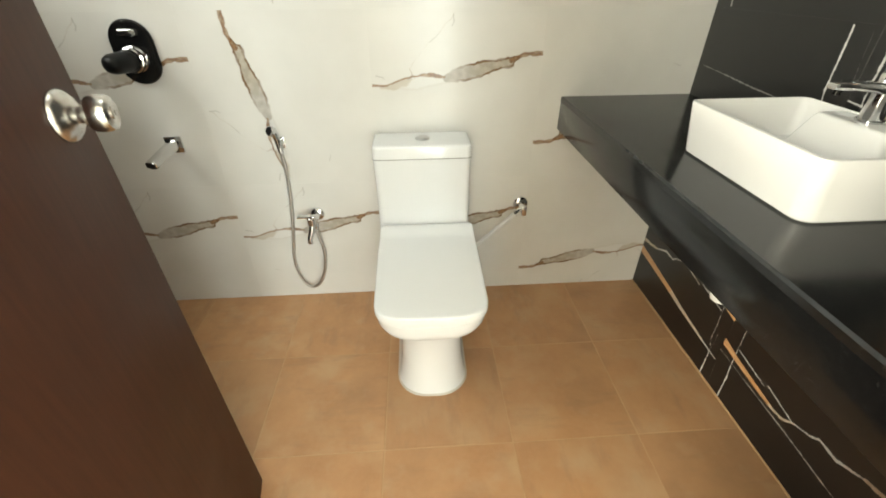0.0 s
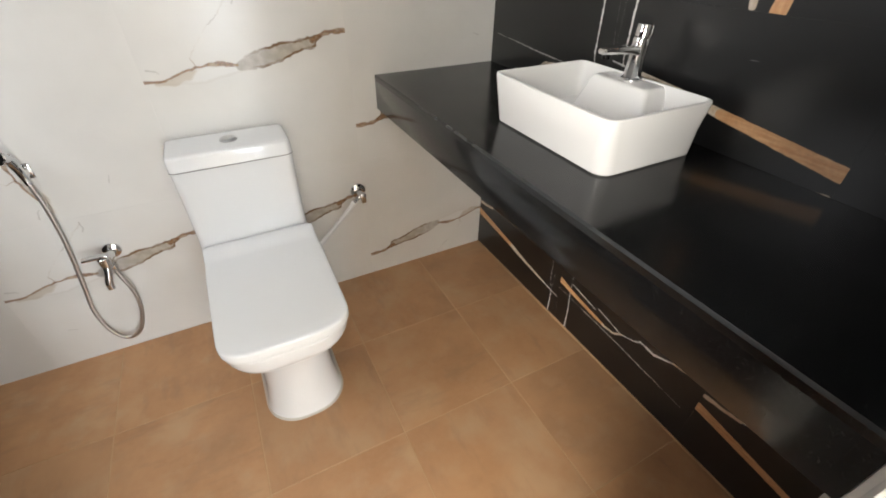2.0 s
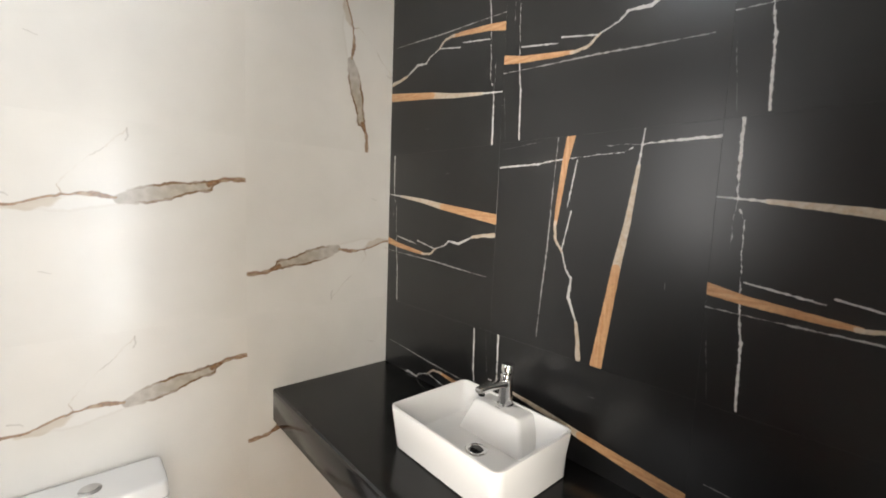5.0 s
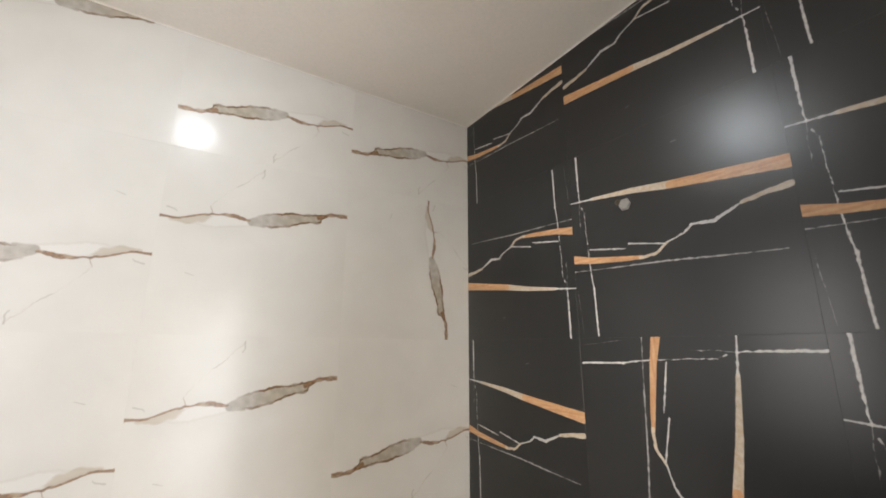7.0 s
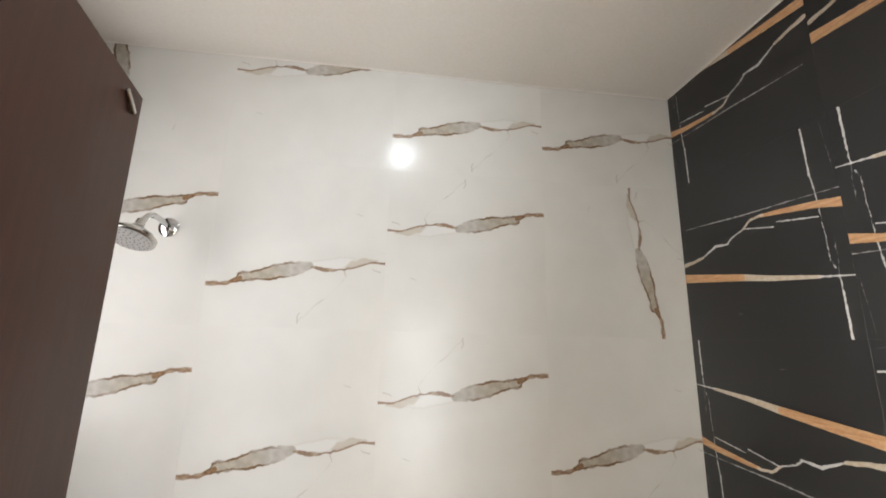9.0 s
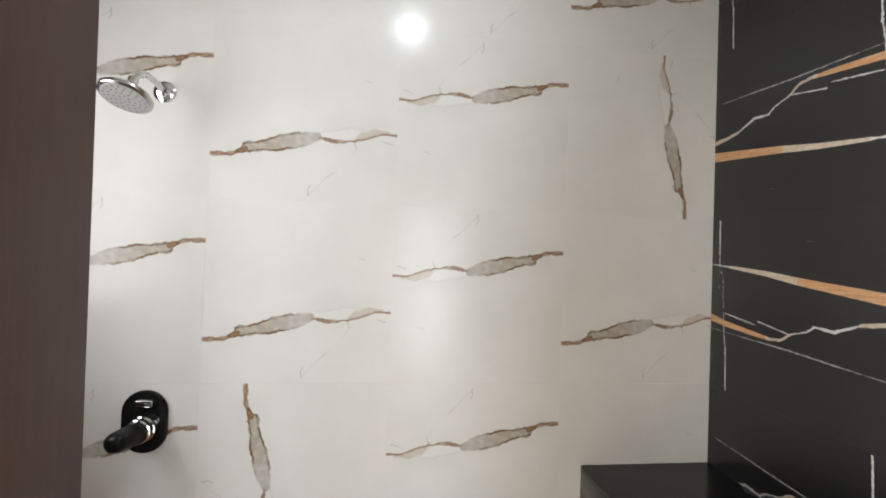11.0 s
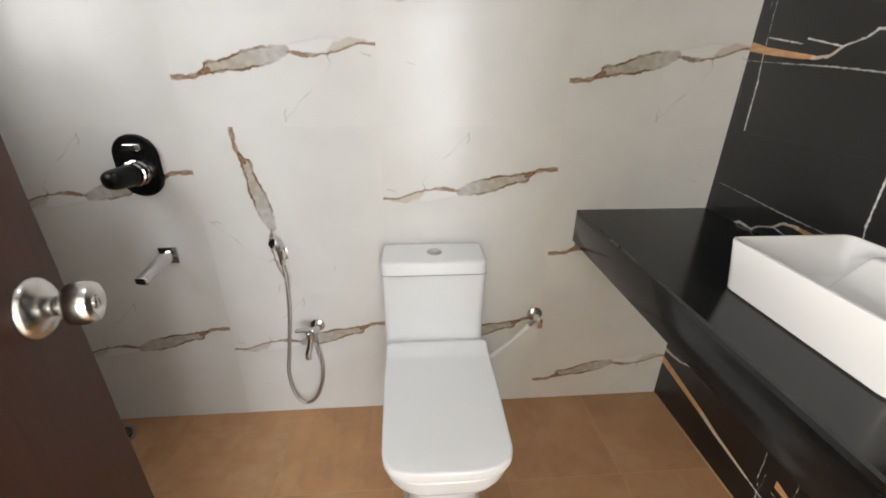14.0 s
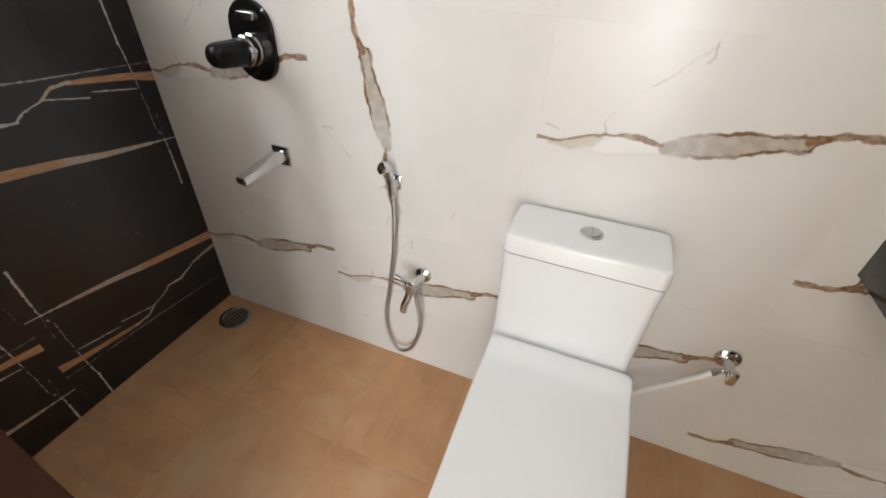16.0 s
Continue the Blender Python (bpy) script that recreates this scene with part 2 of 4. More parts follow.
def plain(name, a, b, rough, scale=12, bump=0.05, metal=0.0, fine=90):
    n = Nodes(name, rough=rough, metal=metal)
    at = n.coord()
    big = n.noise(at, scale, 4)
    small = n.noise(at, fine, 3)
    base = n.mix(n.span(big, 0.3, 0.7), a, b)
    base = n.mix(n.span(small, 0.35, 0.75, 0, 0.25), base, tuple(x * 0.82 for x in a))
    n.bump(small, bump, 0.001)
    return n.shade(base, n.span(big, 0.3, 0.7, rough * 0.88, min(1.0, rough * 1.12)))


def granite():
    n = Nodes("black_granite", rough=0.1)
    at = n.coord()
    n.bsdf.inputs["IOR"].default_value = 1.4
    fleck = n.noise(at, 420, 2)
    base = n.mix(n.span(n.noise(at, 14, 4), 0.3, 0.7), (0.005, 0.005, 0.0053), (0.008, 0.0079, 0.008))
    base = n.mix(n.span(fleck, 0.66, 0.74, 0, 0.5), base, (0.06, 0.058, 0.055))
    smear = n.noise(n.vec("MULTIPLY", at, (1, 0.4, 1)), 9, 4)
    return n.shade(base, n.span(smear, 0.35, 0.75, 0.11, 0.26))


def door_veneer():
    n = Nodes("dark_red_brown_laminate", rough=0.3)
    at = n.coord()
    grain = n.noise(n.vec("MULTIPLY", at, (14, 14, 1.1)), 6, 5, 0.6)
    blot = n.noise(at, 3, 3)
    base = n.mix(n.span(grain, 0.3, 0.72), (0.078, 0.030, 0.018), (0.052, 0.0205, 0.013))
    base = n.mix(n.span(blot, 0.35, 0.7, 0, 0.5), base, (0.076, 0.031, 0.018))
    n.bsdf.inputs["IOR"].default_value = 1.28
    n.bsdf.inputs["Specular IOR Level"].default_value = 0.3
    n.bump(grain, 0.06, 0.001)
    return n.shade(base, n.span(blot, 0.3, 0.7, 0.40, 0.52))


def braided(name, colour, metal, rough):
    n = Nodes(name, colour, rough, metal)
    at = n.coord()
    w = n.tree.nodes.new("ShaderNodeTexWave")
    w.wave_type, w.bands_direction = "BANDS", "Z"
    n.put(at, w.inputs["Vector"])
    w.inputs["Scale"].default_value = 90
    n.bump(w.outputs["Fac"], 0.5, 0.001)
    n.put(n.mix(w.outputs["Fac"], tuple(c * 0.6 for c in colour), colour), n.bsdf.inputs["Base Color"])
    return n.mat


def glow(name, colour, strength):
    n = Nodes(name, (0.9, 0.9, 0.88), 0.4)
    n.bsdf.inputs["Emission Color"].default_value = (*colour, 1)
    n.bsdf.inputs["Emission Strength"].default_value = strength
    return n.mat


WHITE_TILE, BLACK_TILE, FLOOR_TILE = white_marble(), black_marble(), floor_tile_mat()
GRANITE, VENEER = granite(), door_veneer()


def glazed(name, a, b, rough):
    """Clean gloss with a slow, faint change of tone."""
    n = Nodes(name, rough=rough)
    at = n.coord()
    n.bump(n.noise(at, 6, 2), 0.02, 0.004)
    return n.shade(n.mix(n.noise(at, 2.5, 3), a, b), n.span(n.noise(at, 18, 3), 0.35, 0.7, rough, rough * 1.5))


# basin's own copy of the ceramic, its colour raised for the brightly lit bowl
BASIN_WHITE = glazed("lit_basin_ceramic", (0.84, 0.835, 0.825), (0.82, 0.815, 0.805), 0.07)
CERAMIC = glazed("glazed_white_ceramic", (0.83, 0.84, 0.845), (0.80, 0.81, 0.82), 0.06)
SEAT = glazed("white_seat_plastic", (0.83, 0.84, 0.845), (0.805, 0.815, 0.825), 0.14)
BUTTON = plain("satin_chrome", (0.58, 0.58, 0.58), (0.52, 0.52, 0.52), 0.42, 8, 0.0, 1.0)
CHROME = plain("chrome", (0.72, 0.72, 0.72), (0.66, 0.66, 0.665), 0.08, 8, 0.0, 1.0)
STEEL = plain("brushed_steel", (0.62, 0.60, 0.57), (0.55, 0.535, 0.51), 0.24, 20, 0.05, 1.0)
DARK_CHROME = plain("polished_black_chrome", (0.010, 0.0095, 0.0095), (0.007, 0.007, 0.007), 0.09, 8, 0.0)
CAP_GREY = plain("weathered_grey_plastic", (0.27, 0.265, 0.255), (0.20, 0.197, 0.19), 0.7)
JOINT = plain("dark_joint", (0.12, 0.118, 0.115), (0.09, 0.088, 0.085), 0.7)
SEALANT = plain("grey_silicone", (0.62, 0.59, 0.54), (0.54, 0.50, 0.44), 0.6)
PLASTER = plain("white_wall_paint", (0.78, 0.76, 0.72), (0.74, 0.72, 0.685), 0.7, 3, 0.12)
CEILING_PAINT = plain("white_ceiling_paint", (0.89, 0.85, 0.80), (0.87, 0.83, 0.78), 0.8, 2.5, 0.02)
FRAME_PAINT = plain("off_white_frame_paint", (0.62, 0.60, 0.57), (0.56, 0.54, 0.51), 0.45, 9, 0.06)
PALE_GROUT = plain("pale_grout", (0.74, 0.72, 0.685), (0.70, 0.68, 0.645), 0.7)
DARK_GROUT = plain("dark_grout", (0.02, 0.02, 0.02), (0.016, 0.016, 0.016), 0.6)
FLOOR_GROUT = plain("sandy_floor_grout", (0.57, 0.37, 0.205), (0.50, 0.32, 0.17), 0.85)
BEDROOM_FLOOR = plain("cream_vitrified_floor", (0.62, 0.58, 0.52), (0.56, 0.52, 0.46), 0.2, 4, 0.02)
WHITE_PVC = plain("white_pvc", (0.78, 0.78, 0.77), (0.72, 0.72, 0.71), 0.35, 12, 0.03)
# granite in a lighter grey: the polished edge's reflection as colour
EDGE_GLINT = plain("granite_edge_glint", (0.03, 0.032, 0.034), (0.018, 0.019, 0.02), 0.22, 22, 0.05)
TARNISHED = plain("tarnished_steel", (0.24, 0.195, 0.15), (0.15, 0.12, 0.09), 0.55, 40, 0.1, 0.6)
SATIN_BLACK = plain("satin_black_coating", (0.007, 0.0065, 0.0068), (0.005, 0.005, 0.005), 0.3, 8, 0.0)
SATIN_BLACK.node_tree.nodes["Principled BSDF"].inputs["Specular IOR Level"].default_value = 0.25
DARK_HOLE = plain("dark_drain_inside", (0.05, 0.04, 0.03), (0.065, 0.05, 0.036), 0.8)
STEEL_HOSE = braided("ribbed_steel_hose", (0.60, 0.57, 0.53), 1.0, 0.28)
LIGHT_DISC = glow("lit_diffuser", (0.82, 0.91, 1.0), LAMP_GLOW)

# ---------------------------------------------------------------- builders


def link(name, bm, material, parent=None, label="", smooth=True, angle=35):
    bmesh.ops.recalc_face_normals(bm, faces=bm.faces)
    me = bpy.data.meshes.new(name)
    for f in bm.faces:
        f.smooth = smooth
    for e in bm.edges:
        if len(e.link_faces) == 2 and e.calc_face_angle(0) > radians(angle):
            e.smooth = False
    bm.to_mesh(me)
    bm.free()
    me.materials.append(material)
    ob = new(name, me)
    if parent:
        ob.parent = parent
        if parent.data is None:
            ob.matrix_parent_inverse = parent.matrix_basis.inverted()
    if label:
        ob["label"] = label
    return ob


def part(name, bm, material, parent, label="", angle=35):
    """One mesh under a thing or under a part."""
    return link(name, bm, material, parent, label, True, angle)


def thing(name, at, label, category, group=""):
    """An empty at the base of a thing, that holds its parts."""
    ob = new(name)
    ob.empty_display_size = 0.05
    ob.matrix_basis = Matrix.Translation(at)
    return tagged(ob, label, category, group)


def box(bm, lo, hi, bevel=0.0, m=None, segments=2):
    vs = [bm.verts.new((x, y, z)) for x in (lo[0], hi[0]) for y in (lo[1], hi[1]) for z in (lo[2], hi[2])]
    faces = [bm.faces.new([vs[k] for k in f]) for f in ((0, 1, 3, 2), (4, 6, 7, 5), (0, 4, 5, 1), (2, 3, 7, 6), (0, 2, 6, 4), (1, 5, 7, 3))]
    if bevel:
        made = bmesh.ops.bevel(bm, geom=list({e for f in faces for e in f.edges}), offset=bevel, segments=segments, profile=0.5, affect="EDGES")
        vs = list({v for v in vs if v.is_valid} | set(made["verts"]))
    if m:
        for v in vs:
            v.co = m @ v.co
    return bm


def boxed(lo, hi, bevel=0.0, m=None, segments=2):
    return box(bmesh.new(), lo, hi, bevel, m, segments)


def skin(bm, rings, cap=(True, True), closed=True):
    """Faces between rings of equally many points, with fans over the ends."""
    rows = [[bm.verts.new(p) for p in ring] for ring in rings]
    k = len(rows[0])
    for a, b in zip(rows, rows[1:]):
        for i in range(k if closed else k - 1):
            j = (i + 1) % k
            bm.faces.new((a[i], a[j], b[j], b[i]))
    for row, wanted in ((rows[0], cap[0]), (rows[-1], cap[1])):
        if wanted:
            bm.faces.new(row)
    return bm


def ring_rect(cx, cy, z, hx, hy, r, n=6, m=None):
    """Points of a rectangle with rounded corners, level at z."""
    out = []
    r = min(r, hx - 1e-4, hy - 1e-4)
    for k, (sx, sy) in enumerate(((1, 1), (-1, 1), (-1, -1), (1, -1))):
        for i in range(n + 1):
            a = radians(90 * k + 90 * i / n)
            p = Vector((cx + sx * (hx - r) + r * math.cos(a), cy + sy * (hy - r) + r * math.sin(a), z))
            out.append(m @ p if m else p)
    return out


def frame_at(origin, axis, up=(0, 0, 1)):
    """A pose whose z points along axis."""
    z = Vector(axis).normalized()
    u = Vector(up)
    if abs(z.dot(u)) > 0.95:
        u = Vector((0, 1, 0))
    x = u.cross(z).normalized()
    y = z.cross(x)
    return Matrix.Translation(origin) @ Matrix((x, y, z)).transposed().to_4x4()


def lathe(bm, origin, axis, profile, n=28):
    """A body of revolution; profile: (radius, height along axis)."""
    m = frame_at(origin, axis)
    rings = [[m @ Vector((r * math.cos(2 * math.pi * i / n), r * math.sin(2 * math.pi * i / n), h)) for i in range(n)] for r, h in profile]
    return skin(bm, rings, (profile[0][0] > 0, profile[-1][0] > 0))


def smooth_path(points, n=8):
    """A Catmull-Rom curve through points."""
    ps = [Vector(p) for p in points]
    ps = [2 * ps[0] - ps[1], *ps, 2 * ps[-1] - ps[-2]]
    out = []
    for a, b, c, d in zip(ps, ps[1:], ps[2:], ps[3:]):
        for i in range(n):
            t = i / n
            out.append(0.5 * (2 * b + (c - a) * t + (2 * a - 5 * b + 4 * c - d) * t * t + (3 * b - a - 3 * c + d) * t ** 3))
    return [*out, ps[-2]]


def tube(bm, points, radius, n=12, steps=8):
    """A round tube along a smooth path; radius: one number or one for each end."""
    path = smooth_path(points, steps) if steps else [Vector(p) for p in points]
    r0, r1 = radius if isinstance(radius, tuple) else (radius, radius)
    rings, x = [], None
    for i, p in enumerate(path):
        z = (path[min(i + 1, len(path) - 1)] - path[max(i - 1, 0)]).normalized()
        x = (z.orthogonal() if x is None else x - z * x.dot(z)).normalized()
        y = z.cross(x)
        r = r0 + (r1 - r0) * i / (len(path) - 1)
        rings.append([p + r * (math.cos(2 * math.pi * k / n) * x + math.sin(2 * math.pi * k / n) * y) for k in range(n)])
    return skin(bm, rings)


def slab(name, lo, hi, material, label, holes=(), axis="y"):
    """A wall or floor with rectangular openings through it; holes: (a0, a1, z0, z1) along the wall."""
    bm = bmesh.new()
    k = 0 if axis == "y" else 1
    cuts_a = sorted({lo[k], hi[k], *(v for h in holes for v in h[:2])})
    cuts_z = sorted({lo[2], hi[2], *(v for h in holes for v in h[2:])})
    for a0, a1 in zip(cuts_a, cuts_a[1:]):
        for z0, z1 in zip(cuts_z, cuts_z[1:]):
            mid = ((a0 + a1) / 2, (z0 + z1) / 2)
            if any(h[0] < mid[0] < h[1] and h[2] < mid[1] < h[3] for h in holes):
                continue
            l, h2 = list(lo), list(hi)
            l[k], h2[k], l[2], h2[2] = a0, a1, z0, z1
            box(bm, l, h2)
    bmesh.ops.remove_doubles(bm, verts=bm.verts, dist=1e-5)
    ob = link(name, bm, material, None, label, smooth=False)
    return tagged(ob, label, "", "", "structure")


# ---------------------------------------------------------------- the room
LEFT, FRONT, HIGH, TILE, ROW, DARK_ROW = -2.36, -1.51, 2.786, 0.6, -0.037, -0.051
DOOR = (-1.42, -0.70, 2.10)
VENT = (-0.90, -0.26, 1.32, 2.30)
SKIN = 0.0005

floor = slab("floor", (LEFT - 0.15, FRONT, -0.15), (0.15, 0.15, -0.001), FLOOR_GROUT, "terracotta-brown matte tiled bathroom floor with sandy grout")
wall_north = slab("wall_north", (LEFT - 0.15, SKIN, -0.15), (0.15, 0.15, HIGH + 0.1), PALE_GROUT, "white marble-look tiled wall with brown and grey veins")
wall_east = slab("wall_east", (SKIN, FRONT - 0.15, -0.15), (0.15, SKIN, HIGH + 0.1), DARK_GROUT, "black marble-look tiled wall with white and orange veins", (), "x")
wall_west = slab("wall_west", (LEFT - 0.15, FRONT - 0.15, -0.15), (LEFT - SKIN, SKIN, HIGH + 0.1), DARK_GROUT, "black marble-look tiled shower wall with white and orange veins", (VENT,), "x")
wall_south = slab("wall_south", (LEFT - SKIN, FRONT - 0.15, -0.15), (SKIN, FRONT, HIGH + 0.1), PLASTER, "off-white painted wall around the bathroom doorway", ((DOOR[0], DOOR[1], -0.15, DOOR[2]),))
ceiling = slab("ceiling", (LEFT - 0.15, FRONT - 0.15, HIGH), (0.15, 0.15, HIGH + 0.14), CEILING_PAINT, "plain white painted bathroom ceiling")

# the bedroom from which one walks in
BED = (-3.0, 1.2, -4.6)
bedroom_floor = slab("floor_bedroom", (BED[0] - 0.15, BED[2] - 0.15, -0.15), (BED[1] + 0.15, FRONT, 0.0), BEDROOM_FLOOR, "cream polished floor outside the bathroom")
bedroom_ceiling = slab("ceiling_bedroom", (BED[0] - 0.15, BED[2] - 0.15, HIGH), (BED[1] + 0.15, FRONT - 0.15, HIGH + 0.14), CEILING_PAINT, "plain white painted ceiling outside the bathroom")
# this wall's opening is unseen, made for the side fill
slab("wall_bedroom_west", (BED[0] - 0.15, BED[2], -0.0), (BED[0], FRONT - 0.15, HIGH), PLASTER, "plain off-white painted wall with a wide opening added for fill light", ((-4.35, -2.65, 0.7, 2.2),), "x")
slab("wall_bedroom_east", (BED[1], BED[2], -0.0), (BED[1] + 0.15, FRONT - 0.15, HIGH), PLASTER, "plain off-white painted wall")
# the second opening is added to go with the corner fill
slab("wall_bedroom_south", (BED[0] - 0.15, BED[2] - 0.15, 0.0), (BED[1] + 0.15, BED[2], HIGH), PLASTER, "plain off-white painted wall with a window opening and an added opening for fill light", ((-1.01, -0.39, 0.05, 2.2), (0.05, 0.67, 0.84, 2.16)))
slab("wall_bedroom_north", (0.15, FRONT - 0.15, 0.0), (BED[1], FRONT, HIGH), PLASTER, "plain off-white painted wall")
slab("wall_bedroom_corner", (BED[0], FRONT - 0.15, 0.0), (LEFT - 0.15, FRONT, HIGH), PLASTER, "plain off-white painted wall")
bm = boxed((-60, -60, -3.3), (60, 60, -3.2))
tagged(link("ground", bm, plain("dusty_ground", (0.22, 0.19, 0.15), (0.17, 0.15, 0.12), 0.9, 0.5), None, "dusty brown open ground outside"), "", "", "", "structure")

# ---------------------------------------------------------------- door and window


def door_frame():
    bm = bmesh.new()
    x0, x1, top = DOOR
    y0, y1 = FRONT - 0.155, FRONT + 0.006
    box(bm, (x0, y0, 0), (x0 + 0.035, y1, top), 0.003)
    box(bm, (x1 - 0.035, y0, 0), (x1, y1, top), 0.003)
    box(bm, (x0 + 0.035, y0, top - 0.035), (x1 - 0.035, y1, top), 0.003)
    return tagged(link("door_frame", bm, FRAME_PAINT, None), "off-white painted frame of the bathroom doorway", "door frame", "", "structure")


door_frame()
EDGE, HINGE = Vector((-1.520, -0.871, 0)), Vector((-1.394, -1.545, 0))
LEAF = (EDGE - HINGE).length
DOOR_POSE = Matrix.Translation(HINGE) @ Matrix.Rotation(math.atan2(EDGE.y - HINGE.y, EDGE.x - HINGE.x), 4, "Z") @ Matrix.Rotation(radians(-0.5), 4, "X")


def door_leaf():
    """The leaf runs along its own x from the hinge; its near face is y = 0, the back y = 0.035."""
    door = tagged(new("door_1"), "open dark red-brown laminate door with a steel knob", "door", "", "structure")
    door.matrix_basis = DOOR_POSE
    leaf = link("leaf", boxed((0, 0, 0.008), (LEAF, 0.035, 2.076), 0.002), VENEER, None)
    leaf.parent = door
    z = 1.092
    for side, y in ((-1, 0.0), (1, 0.035)):
        at, axis = (LEAF - 0.064, y, z), (0, side, 0)
        rose = link("rose", lathe(bmesh.new(), at, axis, [(0.0375, 0), (0.0375, 0.003), (0.034, 0.008), (0.026, 0.014), (0.017, 0.018), (0.013, 0.020)]), STEEL, None, "round brushed steel rose")
        rose.parent = door
        knob = link("knob", lathe(bmesh.new(), at, axis, [(0.0125, 0.016), (0.0115, 0.025), (0.0125, 0.029), (0.020, 0.032), (0.0245, 0.037), (0.0262, 0.046), (0.0258, 0.055), (0.023, 0.061), (0.016, 0.064), (0.012, 0.063), (0.0005, 0.063)]), STEEL, None, "round brushed steel knob")
        knob.parent = door
        lock = link("lock_face", lathe(bmesh.new(), (at[0], y + side * 0.0631, z), axis, [(0.0085, 0), (0.0085, 0.001), (0.007, 0.0018), (0.0005, 0.0018)], 16), STEEL, None, "steel lock face of the knob")
        lock.parent = knob
        slot = link("key_slot", boxed((at[0] - 0.0008, min(y + side * 0.0640, y + side * 0.0652), z - 0.004), (at[0] + 0.0008, max(y + side * 0.0640, y + side * 0.0652), z + 0.004)), DARK_HOLE, None, "dark key slot")
        slot.parent = knob
    plate = link("latch_plate", boxed((LEAF - 0.001, 0.006, z - 0.028), (LEAF + 0.0015, 0.029, z + 0.028), 0.0005), STEEL, None, "steel latch plate")
    plate.parent = door
    bolt = link("latch_bolt", boxed((LEAF, 0.011, z - 0.007), (LEAF + 0.010, 0.024, z + 0.007), 0.002), STEEL, None, "steel latch bolt")
    bolt.parent = door
    catch = link("door_catch", boxed((-0.003, -0.006, -0.019), (0.004, 0.0, 0.019), 0.0015, Matrix.Translation((LEAF - 0.045, 0.0, 2.045)) @ Matrix.Rotation(radians(-62), 4, "Y")), STEEL, None, "small steel catch")
    catch.parent = door
    for hz in (0.25, 1.05, 1.85):
        h = link("hinge", lathe(bmesh.new(), (-0.004, 0.0, hz - 0.05), (0, 0, 1), [(0.006, 0), (0.006, 0.1)], 14), STEEL, None, "steel butt hinge")
        h.parent = door
    return door


door_leaf()


def ventilator():
    win = tagged(new("window_1"), "small bright ventilator window with a white frame", "window", "", "structure")
    win.matrix_basis = Matrix.Translation((LEFT - 0.08, -0.58, VENT[2]))
    y0, y1, z0, z1 = VENT
    bm = bmesh.new()
    x0, x1 = LEFT - 0.09, LEFT - 0.05
    box(bm, (x0, y0, z0), (x1, y0 + 0.03, z1))
    box(bm, (x0, y1 - 0.03, z0), (x1, y1, z1))
    box(bm, (x0, y0 + 0.03, z0), (x1, y1 - 0.03, z0 + 0.03))
    box(bm, (x0, y0 + 0.03, z1 - 0.03), (x1, y1 - 0.03, z1))
    part("window_frame", bm, FRAME_PAINT, win)


ventilator()

# ---------------------------------------------------------------- vanity


def countertop():
    top = thing("countertop", (-0.24, -0.75, 0.75), "polished black granite vanity counter with a deep front edge", "countertop")
    face = [(-0.0005, 0.857), (-0.487, 0.857), (-0.487, 0.8705), (-0.4825, 0.875), (-0.0005, 0.875)]
    rings = [[Vector((x, y, z)) for x, z in face] for y in (FRONT + 0.001, -0.0005)]
    part("slab", skin(bmesh.new(), rings), GRANITE, top, "", 20)
    # the chamfer along the slab's front, coloured greyer for the light it catches
    face = [(-0.4872, 0.8703), (-0.4875, 0.8708), (-0.4860, 0.8726), (-0.4846, 0.8740), (-0.4828, 0.8755), (-0.4823, 0.8752)]
    rings = [[Vector((x, y, z)) for x, z in face] for y in (FRONT + 0.001, -0.0005)]
    part("edge", skin(bmesh.new(), rings), EDGE_GLINT, top, "granite's chamfered front edge with its highlight painted in grey", 60)
    part("front_panel", boxed((-0.4868, FRONT + 0.001, 0.756), (-0.466, -0.0005, 0.8568), 0.0006), GRANITE, top)


countertop()


